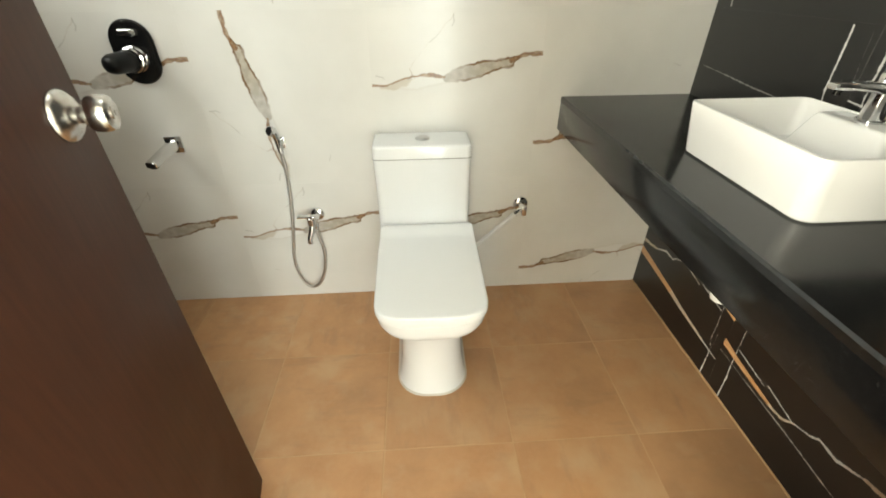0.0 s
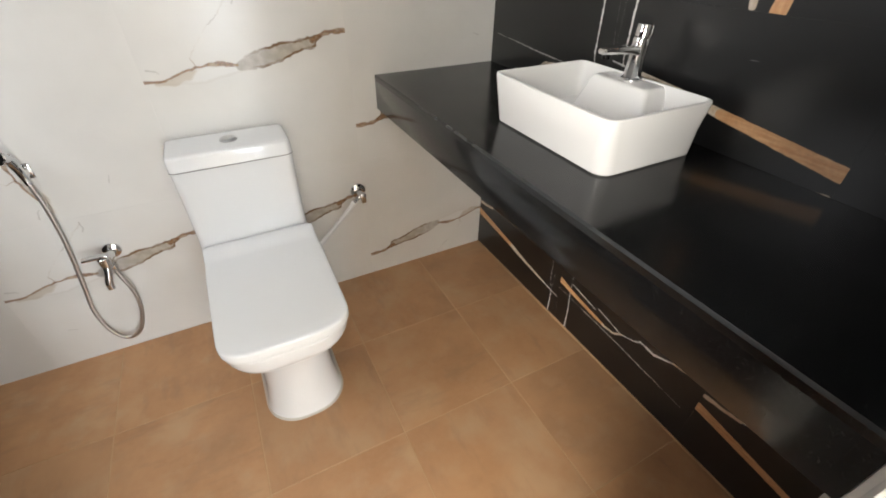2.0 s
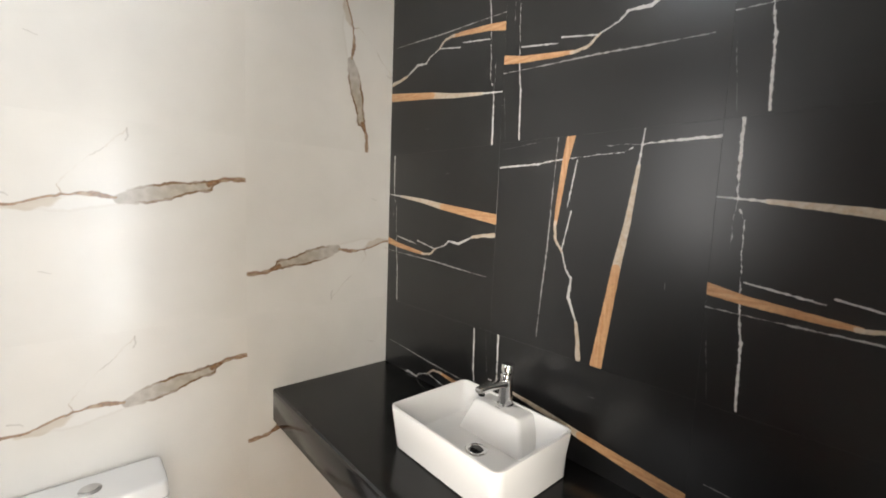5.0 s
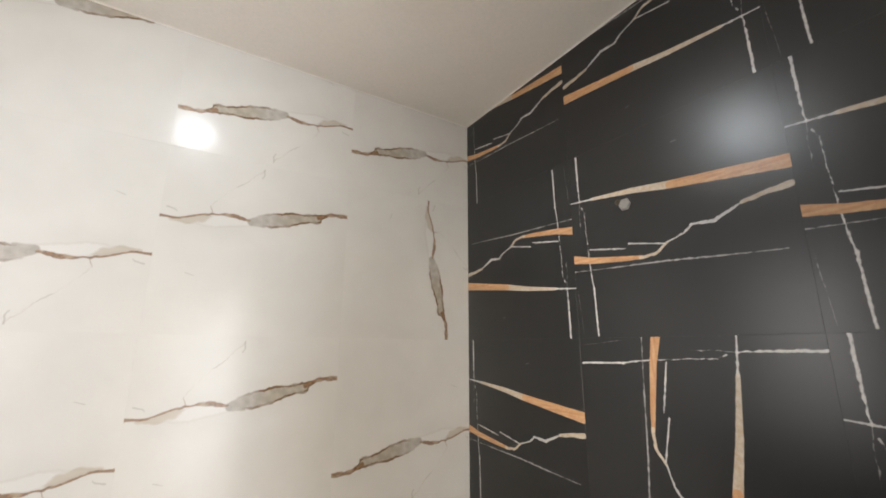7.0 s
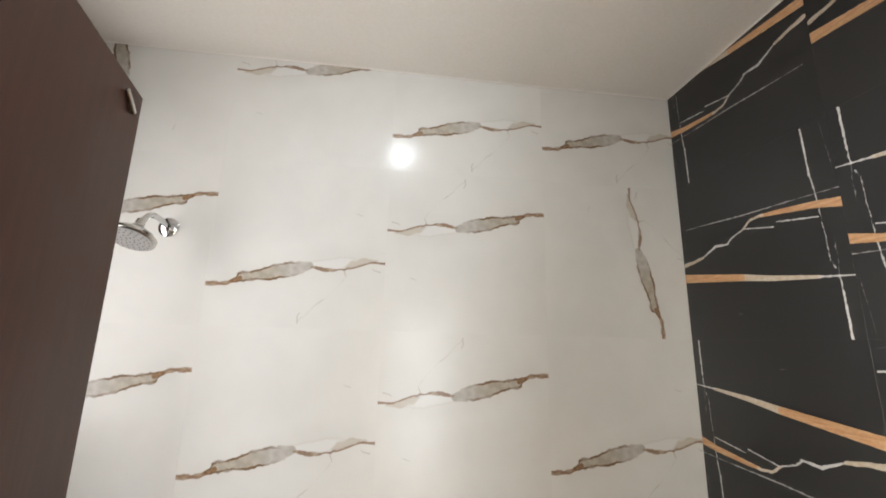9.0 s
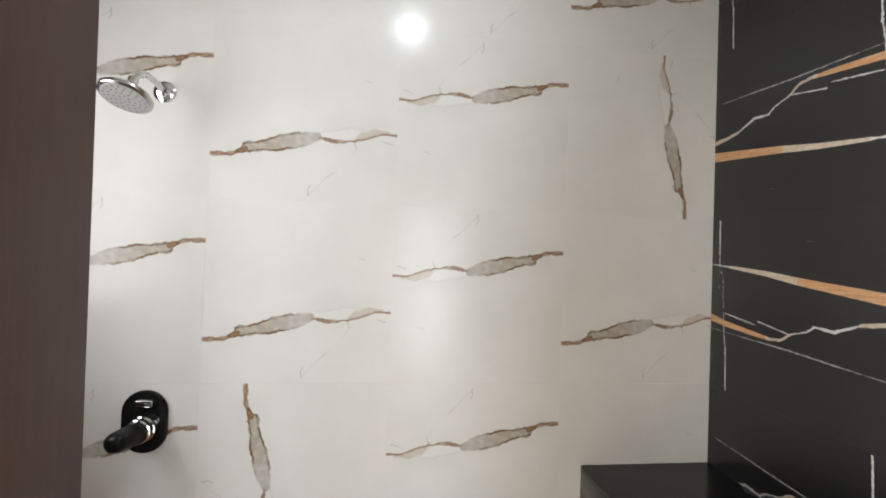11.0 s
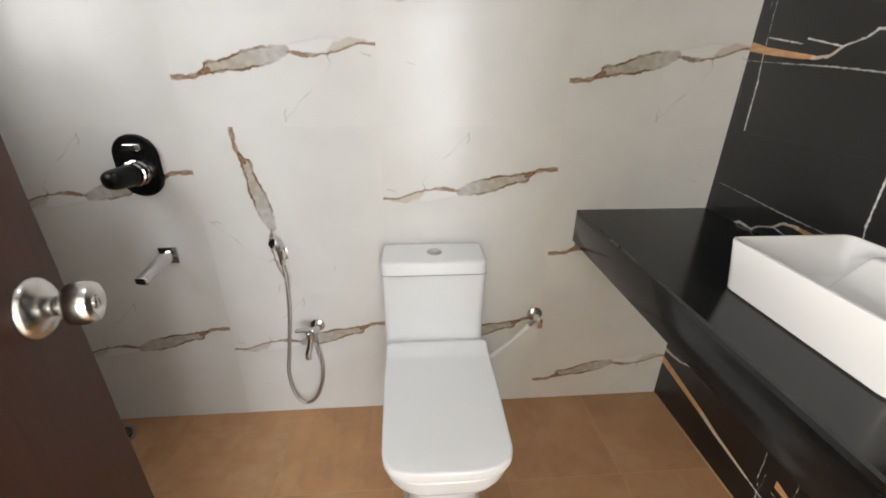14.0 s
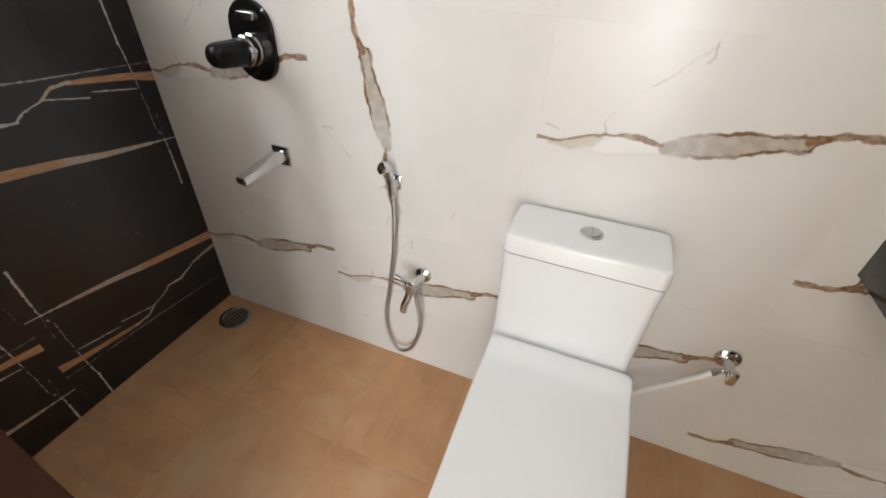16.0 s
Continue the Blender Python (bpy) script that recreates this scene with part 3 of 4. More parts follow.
def basin():
    x0, x1, y0, y1, z0, z1 = -0.359, -0.055, -0.960, -0.552, 0.8752, 0.998
    cx, cy, hx, hy = (x0 + x1) / 2, (y0 + y1) / 2, (x1 - x0) / 2, (y1 - y0) / 2
    b = thing("wash_basin", (cx, cy, z0), "white rectangular ceramic basin standing on the black counter", "basin")
    bx = cx
    rings = [
        ring_rect(cx + 0.004, cy, z0, hx - 0.014, hy - 0.010, 0.03),
        ring_rect(cx + 0.004, cy, z0 + 0.004, hx - 0.009, hy - 0.006, 0.034),
        ring_rect(cx, cy, z0 + 0.06, hx - 0.005, hy - 0.004, 0.032),
        ring_rect(cx, cy, z1 - 0.004, hx, hy, 0.026),
        ring_rect(cx, cy, z1 - 0.001, hx - 0.001, hy - 0.001, 0.025),
        ring_rect(cx, cy, z1, hx - 0.004, hy - 0.004, 0.022),
        ring_rect(bx, cy, z1, hx - 0.008, hy - 0.008, 0.016),
        ring_rect(bx, cy, z1 - 0.003, hx - 0.0105, hy - 0.0105, 0.015),
        ring_rect(bx, cy, z1 - 0.05, hx - 0.020, hy - 0.022, 0.018),
        ring_rect(bx, cy, z1 - 0.082, hx - 0.034, hy - 0.040, 0.026),
        ring_rect(bx, cy, z1 - 0.092, hx - 0.062, hy - 0.075, 0.04),
        ring_rect(bx, cy, z1 - 0.097, 0.022, 0.022, 0.0219),
    ]
    bm = skin(bmesh.new(), rings)
    part("bowl", bm, BASIN_WHITE, b)
    waste = part("waste", lathe(bmesh.new(), (bx, cy, z1 - 0.0968), (0, 0, 1), [(0.031, 0), (0.031, 0.002), (0.028, 0.004), (0.022, 0.003), (0.020, 0.001), (0.0005, 0.001)]), CHROME, b, "chrome waste in the basin's bottom")
    part("grate", lathe(bmesh.new(), (bx, cy, z1 - 0.0956), (0, 0, 1), [(0.019, 0), (0.017, 0.003), (0.006, 0.0045), (0.0005, 0.0045)]), DARK_CHROME, waste)
    # the raised ledge that carries the tap, its faces falling into the bowl
    ty = -0.752
    rings = []
    for drop, front, half in ((0.0935, -0.160, 0.118), (0.05, -0.147, 0.102), (0.012, -0.1355, 0.0885), (0.006, -0.132, 0.084), (0.0035, -0.128, 0.080), (0.003, -0.124, 0.076)):
        rings.append(ring_rect((front - 0.062) / 2, ty, z1 - drop, (-0.062 - front) / 2, half, 0.012))
    ledge = part("tap_ledge", skin(bmesh.new(), rings), BASIN_WHITE, b, "raised white ledge behind the bowl", 50)
    part("mark", boxed((-0.1225, ty - 0.008, z1 - 0.0032), (-0.1200, ty + 0.008, z1 - 0.0025)), CAP_GREY, ledge, "small grey printed mark")


basin()


def basin_tap():
    x, y, z = -0.088, -0.752, 0.9952
    t = thing("basin_mixer_tap", (x, y, z), "chrome single-lever mixer tap on the basin's rim", "tap")
    part("base_ring", lathe(bmesh.new(), (x, y, z), (0, 0, 1), [(0.0245, 0), (0.0245, 0.004), (0.022, 0.006)]), CHROME, t)
    part("body", lathe(bmesh.new(), (x, y, z + 0.005), (0, 0, 1), [(0.021, 0), (0.0195, 0.03), (0.019, 0.075), (0.0195, 0.085), (0.017, 0.089), (0.0005, 0.090)]), CHROME, t)
    rings = []
    for d, h, w, k in ((0.0, 0.064, 0.016, 0.011), (0.035, 0.070, 0.0155, 0.010), (0.075, 0.073, 0.0145, 0.009), (0.112, 0.073, 0.013, 0.0075), (0.118, 0.072, 0.011, 0.0055)):
        m = frame_at((x - d, y, z + h), (-1, 0, 0.05))
        rings.append(ring_rect(0, 0, 0, w, k, 0.006, 3, m))
    spout = part("spout", skin(bmesh.new(), rings), CHROME, t)
    part("aerator", lathe(bmesh.new(), (x - 0.103, y, z + 0.068), (0, 0, -1), [(0.009, 0), (0.009, 0.012), (0.0005, 0.012)], 18), DARK_CHROME, spout)
    bm = lathe(bmesh.new(), (x + 0.003, y, z + 0.0935), (0.06, 0, 1), [(0.018, 0), (0.0195, 0.0015), (0.0198, 0.024), (0.0185, 0.0268), (0.015, 0.028), (0.0005, 0.0284)])
    part("lever", bm, CHROME, t)


basin_tap()


def bottle_trap():
    x, y = -0.23, -0.75
    t = thing("bottle_trap", (x, y, 0.50), "white plastic bottle trap under the vanity counter", "waste trap")
    part("tail_pipe", lathe(bmesh.new(), (x, y, 0.63), (0, 0, 1), [(0.016, 0), (0.016, 0.227)], 18), WHITE_PVC, t)
    part("bottle", lathe(bmesh.new(), (x, y, 0.52), (0, 0, 1), [(0.016, 0), (0.025, 0.004), (0.029, 0.018), (0.029, 0.055), (0.033, 0.059), (0.033, 0.08), (0.026, 0.086), (0.021, 0.1), (0.021, 0.12), (0.0165, 0.122)], 24), WHITE_PVC, t)
    part("outlet_pipe", tube(bmesh.new(), [(x + 0.03, y, 0.59), (x + 0.1, y, 0.59), (-0.001, y, 0.59)], 0.016, 14, 3), WHITE_PVC, t)
    part("wall_flange", lathe(bmesh.new(), (-0.0005, y, 0.59), (-1, 0, 0), [(0.035, 0), (0.033, 0.006), (0.017, 0.010)], 22), WHITE_PVC, t)


bottle_trap()

# ---------------------------------------------------------------- toilet


def toilet():
    cx = -1.0
    w = thing("toilet", (cx, -0.35, 0), "white one-piece ceramic toilet with its seat lid closed", "toilet")

    def egg(z, back, front, half, r, squash=0.0, n=8):
        return ring_rect(cx, (back + front) / 2, z, half, (back - front) / 2, r, n)

    # pedestal flows into the bowl
    rings = [
        egg(0.0, -0.06, -0.600, 0.122, 0.105), egg(0.006, -0.06, -0.602, 0.124, 0.105), egg(0.03, -0.06, -0.592, 0.116, 0.10),
        egg(0.10, -0.05, -0.575, 0.108, 0.095), egg(0.18, -0.04, -0.572, 0.106, 0.095), egg(0.255, -0.03, -0.580, 0.110, 0.098),
        egg(0.290, -0.02, -0.596, 0.120, 0.102), egg(0.312, -0.015, -0.628, 0.140, 0.11), egg(0.328, -0.015, -0.655, 0.157, 0.115), egg(0.346, -0.015, -0.671, 0.167, 0.115),
        egg(0.365, -0.015, -0.677, 0.171, 0.112), egg(0.398, -0.015, -0.678, 0.172, 0.11), egg(0.402, -0.015, -0.675, 0.169, 0.108),
    ]
    part("bowl", skin(bmesh.new(), rings), CERAMIC, w)
    # cistern, its front leaning back a little and sweeping down to the seat
    rings = []
    for z, front, half, r in ((0.37, -0.19, 0.172, 0.02), (0.403, -0.188, 0.172, 0.02), (0.418, -0.175, 0.173, 0.02), (0.436, -0.165, 0.173, 0.022), (0.465, -0.159, 0.172, 0.022), (0.54, -0.158, 0.172, 0.022), (0.64, -0.161, 0.1725, 0.022), (0.7125, -0.166, 0.1745, 0.022)):
        rings.append(ring_rect(cx - 0.008, (front - 0.004) / 2, z, half, (-0.004 - front) / 2, r))
    part("cistern", skin(bmesh.new(), rings), CERAMIC, w)
    rings = []
    for z, grow, r in ((0.7195, -0.008, 0.016), (0.7198, 0.002, 0.02), (0.7208, 0.0032, 0.021), (0.757, 0.0022, 0.021), (0.7605, 0.0012, 0.02), (0.7635, -0.0012, 0.018), (0.765, -0.005, 0.015), (0.7655, -0.016, 0.012)):
        rings.append(ring_rect(cx - 0.008, -0.087, z - 0.005, 0.1715 + grow, 0.0795 + grow, r))
    lid = part("cistern_lid", skin(bmesh.new(), rings), CERAMIC, w, "white cistern lid with a chrome button")
    ring = part("flush_ring", lathe(bmesh.new(), (cx - 0.004, -0.085, 0.7598), (0, 0, 1), [(0.026, 0), (0.026, 0.002), (0.024, 0.0045), (0.021, 0.005), (0.0205, 0.003), (0.0005, 0.003)]), BUTTON, lid, "chrome ring of the flush button")
    for sx in (-1, 1):
        rings = []
        for z, r in ((0.7624, 0.0195), (0.766, 0.0195), (0.7672, 0.018)):
            arc = [radians(-90 * sx + 180 * k / 14) for k in range(15)]
            rings.append([Vector((cx - 0.004 + sx * 0.0007 + r * math.cos(a), -0.085 + r * math.sin(a), z)) for a in arc])
        part("flush_button", skin(bmesh.new(), rings), BUTTON, lid)
    part("lid_gasket", skin(bmesh.new(), [ring_rect(cx - 0.008, -0.0855, z, 0.1755, 0.0824, 0.022) for z in (0.7125, 0.7146)]), JOINT, w, "thin dark joint under the cistern lid")

    def seat_ring(z, grow):
        """The seat's outline: straight back, sides that spread a little, a broad round front."""
        out = []
        back, front = -0.172 + min(grow, 0.0), -0.683 - grow
        half_b, half_f = 0.177 + grow, 0.172 + grow
        for i in range(25):
            a = math.pi * i / 24
            c, s = math.cos(a), math.sin(a)
            ex = 0.56
            out.append(Vector((cx + half_f * math.copysign(abs(c) ** ex, c), -0.572 - (-0.572 - front) * abs(s) ** ex, z)))
        out += [Vector((cx - half_b, -0.33, z)), Vector((cx - half_b + 0.002, back - 0.012, z)), Vector((cx - half_b + 0.012, back, z)), Vector((cx, back, z)), Vector((cx + half_b - 0.012, back, z)), Vector((cx + half_b - 0.002, back - 0.012, z)), Vector((cx + half_b, -0.33, z))]
        return out

    part("seat", skin(bmesh.new(), [seat_ring(0.4035, -0.008), seat_ring(0.405, -0.004), seat_ring(0.414, -0.003), seat_ring(0.4165, -0.006)]), SEAT, w)
    bm = skin(bmesh.new(), [seat_ring(0.4175, -0.004), seat_ring(0.4185, 0.0), seat_ring(0.435, 0.0), seat_ring(0.4385, -0.0012), seat_ring(0.4402, -0.0035), seat_ring(0.441, -0.009), seat_ring(0.4413, -0.045)])
    # the lid sweeps up towards the cistern
    for k in range(7):
        cut = -0.252 + 0.011 * k
        bmesh.ops.bisect_plane(bm, geom=bm.verts[:] + bm.edges[:] + bm.faces[:], plane_co=(0, cut, 0), plane_no=(0, 1, 0))
    for v in bm.verts:
        if v.co.z > 0.43 and v.co.y > -0.252:
            u = min(1.0, (v.co.y + 0.252) / 0.07)
            v.co.z += 0.017 * u * u * (3 - 2 * u)
    part("seat_lid", bm, SEAT, w, "closed white plastic seat lid", 50)
    for sx in (-0.085, 0.085):
        part("seat_hinge", boxed((cx + sx - 0.022, -0.186, 0.4025), (cx + sx + 0.022, -0.166, 0.436), 0.005), SEAT, w)
    part("base_sealant", skin(bmesh.new(), [egg(0.0, -0.055, -0.607, 0.129, 0.108), egg(0.004, -0.057, -0.604, 0.126, 0.107)]), SEALANT, w, "thin bead of sealant round the foot")


toilet()


def supply_valve():
    x, z = -0.598, 0.44
    v = thing("angle_valve", (x, 0, z), "chrome angle valve on the tiled wall beside the toilet", "valve")
    part("wall_flange", lathe(bmesh.new(), (x, -0.0005, z), (0, -1, 0), [(0.031, 0), (0.030, 0.004), (0.022, 0.010), (0.014, 0.012)]), CHROME, v)
    part("body", lathe(bmesh.new(), (x, -0.008, z), (0, -1, 0), [(0.0125, 0), (0.0125, 0.045), (0.011, 0.048), (0.0005, 0.048)]), CHROME, v)
    part("outlet", lathe(bmesh.new(), (x - 0.004, -0.038, z - 0.004), (-0.8, -0.2, -0.5), [(0.0085, 0), (0.0085, 0.022), (0.011, 0.023), (0.011, 0.036), (0.0005, 0.036)], 6), CHROME, v)
    part("handle", boxed((x - 0.010, -0.074, z - 0.022), (x + 0.012, -0.056, z + 0.022), 0.006), CHROME, v)
    h = thing("supply_hose", (x - 0.03, -0.04, z - 0.02), "white braided water hose from the valve to the toilet", "hose")
    part("hose", tube(bmesh.new(), [(x - 0.026, -0.044, z - 0.020), (x - 0.07, -0.055, z - 0.055), (x - 0.15, -0.072, z - 0.118), (-0.812, -0.08, z - 0.172), (-0.835, -0.08, z - 0.19)], 0.0085), WHITE_PVC, h)
    part("nut", lathe(bmesh.new(), (x - 0.022, -0.043, z - 0.017), (-0.8, -0.2, -0.5), [(0.0095, 0), (0.0095, 0.02), (0.007, 0.03)], 12), WHITE_PVC, h)


supply_valve()

# ---------------------------------------------------------------- shower fittings


def diverter():
    x, z = -1.93, 1.045
    d = thing("shower_mixer", (x, 0, z), "glossy black oval shower mixer plate with a black and chrome lever", "shower mixer")
    m = frame_at((x, -0.0005, z), (0, -1, 0)) @ Matrix.Rotation(radians(0), 4, "Z")
    rings = [ring_rect(0, 0, h, 0.068 - s, 0.098 - s, 0.067 - s, 10, m) for h, s in ((0, 0), (0.007, 0), (0.011, 0.003), (0.012, 0.008))]
    part("plate", skin(bmesh.new(), rings), DARK_CHROME, d)
    part("collar", lathe(bmesh.new(), (x, -0.012, z - 0.018), (0, -1, 0), [(0.040, 0), (0.040, 0.010), (0.036, 0.012), (0.036, 0.020), (0.0385, 0.022), (0.0385, 0.033), (0.035, 0.035), (0.035, 0.046)]), CHROME, d, "ribbed chrome collar")
    m = frame_at((x, -0.052, z - 0.018), (-0.24, -1, 0.02))
    rings = [ring_rect(0, 0, h, a, a * 0.92, a * 0.9, 8, m) for h, a in ((0, 0.032), (0.004, 0.0345), (0.03, 0.034), (0.066, 0.032), (0.079, 0.027), (0.086, 0.018), (0.089, 0.007))]
    part("lever", skin(bmesh.new(), rings), SATIN_BLACK, d, "satin black barrel lever")
    m = frame_at((x + 0.002, -0.012, z + 0.060), (0, -1, 0))
    rings = [ring_rect(0, 0, h, 0.028 - k, 0.011 - k, 0.009 - k, 6, m) for h, k in ((0, 0), (0.010, 0), (0.0125, 0.0015), (0.0135, 0.004))]
    part("diverter_button", skin(bmesh.new(), rings), CHROME, d, "wide chrome diverter button")


diverter()


def wall_spout():
    x, z = -1.915, 0.735
    s = thing("wall_spout", (x, 0, z), "straight square chrome bath spout on the tiled wall", "spout")
    part("flange", boxed((x - 0.03, -0.009, z - 0.03), (x + 0.03, -0.0005, z + 0.03), 0.003), CHROME, s)
    m = frame_at((x, -0.008, z + 0.002), (-0.06, -1, -0.12))
    rings = [ring_rect(0, 0, h, a, b, 0.004, 3, m) for h, a, b in ((0, 0.019, 0.016), (0.08, 0.0185, 0.0135), (0.158, 0.018, 0.011), (0.160, 0.016, 0.009))]
    spout = part("spout", skin(bmesh.new(), rings), CHROME, s)
    part("outlet", boxed((-0.012, -0.017, 0.137), (0.012, -0.0105, 0.155), 0.002, m), DARK_CHROME, spout, "dark outlet under the tip")


wall_spout()


def health_faucet():
    x, z = -1.545, 0.755
    f = thing("hand_spray", (x, 0, z), "chrome hand spray in its wall hook with a ribbed steel hose", "hand shower")
    part("hook", boxed((x + 0.000, -0.028, z - 0.036), (x + 0.024, -0.0005, z - 0.012), 0.006), CHROME, f)
    part("wall_plate", boxed((x - 0.004, -0.005, z - 0.046), (x + 0.028, -0.0003, z - 0.002), 0.003), CHROME, f)
    body = tube(bmesh.new(), [(x + 0.016, -0.032, z - 0.052), (x + 0.014, -0.032, z - 0.02), (x + 0.010, -0.034, z + 0.010), (x + 0.003, -0.040, z + 0.034)], (0.0095, 0.0145), 16)
    spray = part("handle", body, CHROME, f)
    part("spray_head", lathe(bmesh.new(), (x + 0.006, -0.036, z + 0.026), (-0.45, -0.75, 0.5), [(0.013, 0), (0.017, 0.008), (0.0175, 0.020), (0.0145, 0.0225), (0.0005, 0.0225)]), CHROME, spray)
    part("trigger", tube(bmesh.new(), [(x + 0.013, -0.044, z + 0.024), (x + 0.021, -0.048, z + 0.0), (x + 0.022, -0.045, z - 0.028)], (0.0045, 0.0035), 10, 5), CHROME, spray)
    tx, tz = -1.455, 0.425
    part("hose", tube(bmesh.new(), [(x + 0.016, -0.032, z - 0.05), (x + 0.019, -0.031, z - 0.12), (x + 0.010, -0.026, z - 0.25), (x - 0.016, -0.018, z - 0.42), (x - 0.034, -0.018, z - 0.54), (x - 0.022, -0.024, z - 0.638), (x + 0.014, -0.030, z - 0.686),
                              (x + 0.060, -0.036, z - 0.662), (x + 0.094, -0.040, z - 0.585), (x + 0.108, -0.046, z - 0.49), (tx + 0.005, -0.046, tz - 0.065), (tx + 0.004, -0.046, tz - 0.03)], 0.0068, 12, 10), STEEL_HOSE, f, "ribbed steel hose")
    t = thing("wall_tap", (tx, 0, tz), "chrome two-way wall tap with a flat lever", "tap")
    part("wall_flange", lathe(bmesh.new(), (tx + 0.008, -0.0005, tz), (0, -1, 0), [(0.027, 0), (0.026, 0.004), (0.018, 0.009), (0.0125, 0.011)]), CHROME, t)
    part("body", tube(bmesh.new(), [(tx + 0.008, -0.008, tz), (tx + 0.004, -0.05, tz), (tx - 0.002, -0.082, tz - 0.006)], (0.013, 0.015), 18, 4), CHROME, t)
    part("spindle", lathe(bmesh.new(), (tx - 0.002, -0.074, tz - 0.01), (0, 0, 1), [(0.0165, -0.006), (0.018, 0.016), (0.018, 0.030), (0.0145, 0.033), (0.0005, 0.033)], 22), CHROME, t)
    part("lever", boxed((tx - 0.056, -0.085, tz + 0.0225), (tx + 0.013, -0.063, tz + 0.032), 0.004), CHROME, t)
    part("spout", tube(bmesh.new(), [(tx - 0.002, -0.078, tz - 0.004), (tx - 0.006, -0.084, tz - 0.03), (tx - 0.016, -0.092, tz - 0.062), (tx - 0.017, -0.094, tz - 0.085)], (0.0125, 0.0105), 16), CHROME, t)
    part("hose_outlet", lathe(bmesh.new(), (tx + 0.004, -0.046, tz - 0.005), (0, 0, -1), [(0.0095, 0), (0.0095, 0.018), (0.0115, 0.019), (0.0115, 0.034), (0.007, 0.038)], 16), CHROME, t)


health_faucet()


def overhead_shower():
    x, z = -1.917, 2.09
    s = thing("overhead_shower", (x, 0, z), "chrome overhead shower rose on a short bent arm", "shower head")
    part("wall_flange", lathe(bmesh.new(), (x, -0.0005, z), (0, -1, 0), [(0.034, 0), (0.033, 0.004), (0.025, 0.010), (0.0125, 0.013)]), CHROME, s)
    part("arm", tube(bmesh.new(), [(x, -0.008, z), (x - 0.002, -0.05, z + 0.012), (x - 0.006, -0.105, z + 0.012), (x - 0.010, -0.145, z - 0.022)], 0.0095, 16), CHROME, s)
    way = Vector((-0.05, -0.38, -0.92)).normalized()
    at = Vector((x - 0.010, -0.142, z - 0.016))
    head = part("head", lathe(bmesh.new(), at, way, [(0.012, 0), (0.014, 0.018), (0.018, 0.026), (0.036, 0.040), (0.061, 0.056), (0.067, 0.063), (0.066, 0.071), (0.061, 0.074), (0.0005, 0.075)]), STEEL, s, "satin round shower rose")
    part("nozzle_plate", lathe(bmesh.new(), at + way * 0.0745, way, [(0.058, 0), (0.058, 0.0015), (0.0005, 0.002)]), plain("grey_nozzle_plate", (0.52, 0.51, 0.51), (0.46, 0.455, 0.455), 0.45, 60), head, "pale grey nozzle plate")
    face, tip = frame_at(at + way * 0.0762, way), None
    for ring, count in ((0.012, 6), (0.025, 10), (0.038, 15), (0.050, 20)):
        for k in range(count):
            a = 2 * math.pi * (k + 0.5 * (count % 2)) / count
            if tip is None:
                tip = part("nozzle", lathe(bmesh.new(), (0, 0, 0), (0, 0, 1), [(0.0024, -0.001), (0.0022, 0.0012), (0.0012, 0.0018)], 8), CAP_GREY, head)
                nozzle = tip
            else:
                nozzle = new("nozzle", tip.data)
                nozzle.parent = head
            nozzle.matrix_basis = face @ Matrix.Translation((ring * math.cos(a), ring * math.sin(a), 0))


overhead_shower()


def floor_drain():
    x, y = -2.24, -0.10
    d = thing("floor_drain", (x, y, 0), "round steel floor drain in the shower corner", "drain")
    part("rim", lathe(bmesh.new(), (x, y, 0.0), (0, 0, 1), [(0.062, 0), (0.062, 0.003), (0.058, 0.005), (0.050, 0.004), (0.048, 0.0015), (0.0005, 0.0012)], 32), STEEL, d)
    part("sump", lathe(bmesh.new(), (x, y, 0.0016), (0, 0, 1), [(0.047, 0), (0.047, 0.0004), (0.0005, 0.0004)], 28), DARK_HOLE, d, "dark opening of the drain")
    for k in range(5):
        o = -0.032 + 0.016 * k
        half = math.sqrt(0.047 ** 2 - o * o)
        part("bar", boxed((x + o - 0.0028, y - half, 0.0018), (x + o + 0.0028, y + half, 0.0046), 0.0008), TARNISHED, d, "tarnished brown bar")


floor_drain()


def ceiling_light():
    x, y = -1.13, -0.73
    c = thing("ceiling_light", (x, y, HIGH), "round white surface-mounted ceiling light, switched on", "ceiling light")
    part("housing", lathe(bmesh.new(), (x, y, HIGH - 0.0005), (0, 0, -1), [(0.087, 0), (0.087, 0.008), (0.084, 0.012), (0.071, 0.012), (0.071, 0.008)], 36), WHITE_PVC, c)
    part("diffuser", lathe(bmesh.new(), (x, y, HIGH - 0.009), (0, 0, -1), [(0.070, 0), (0.070, 0.024), (0.065, 0.036), (0.053, 0.045), (0.029, 0.051), (0.0005, 0.052)], 36), LIGHT_DISC, c, "glowing round diffuser")


ceiling_light()


def capped_conduit():
    y, z = -0.80, 2.15
    k = thing("capped_conduit", (0, y, z), "grey plastic conduit cap set in the black tiled wall", "conduit cap")
    part("cap", lathe(bmesh.new(), (-0.0003, y - 0.006, z - 0.004), (-1, 0, 0), [(0.020, 0), (0.019, 0.004), (0.016, 0.0065), (0.0005, 0.007)], 6), CAP_GREY, k)
    part("pipe_end", lathe(bmesh.new(), (-0.0003, y + 0.014, z + 0.008), (-1, 0, 0), [(0.011, 0), (0.011, 0.006), (0.008, 0.0065), (0.0075, 0.002), (0.0005, 0.002)], 14), DARK_HOLE, k, "dark open end of the conduit")


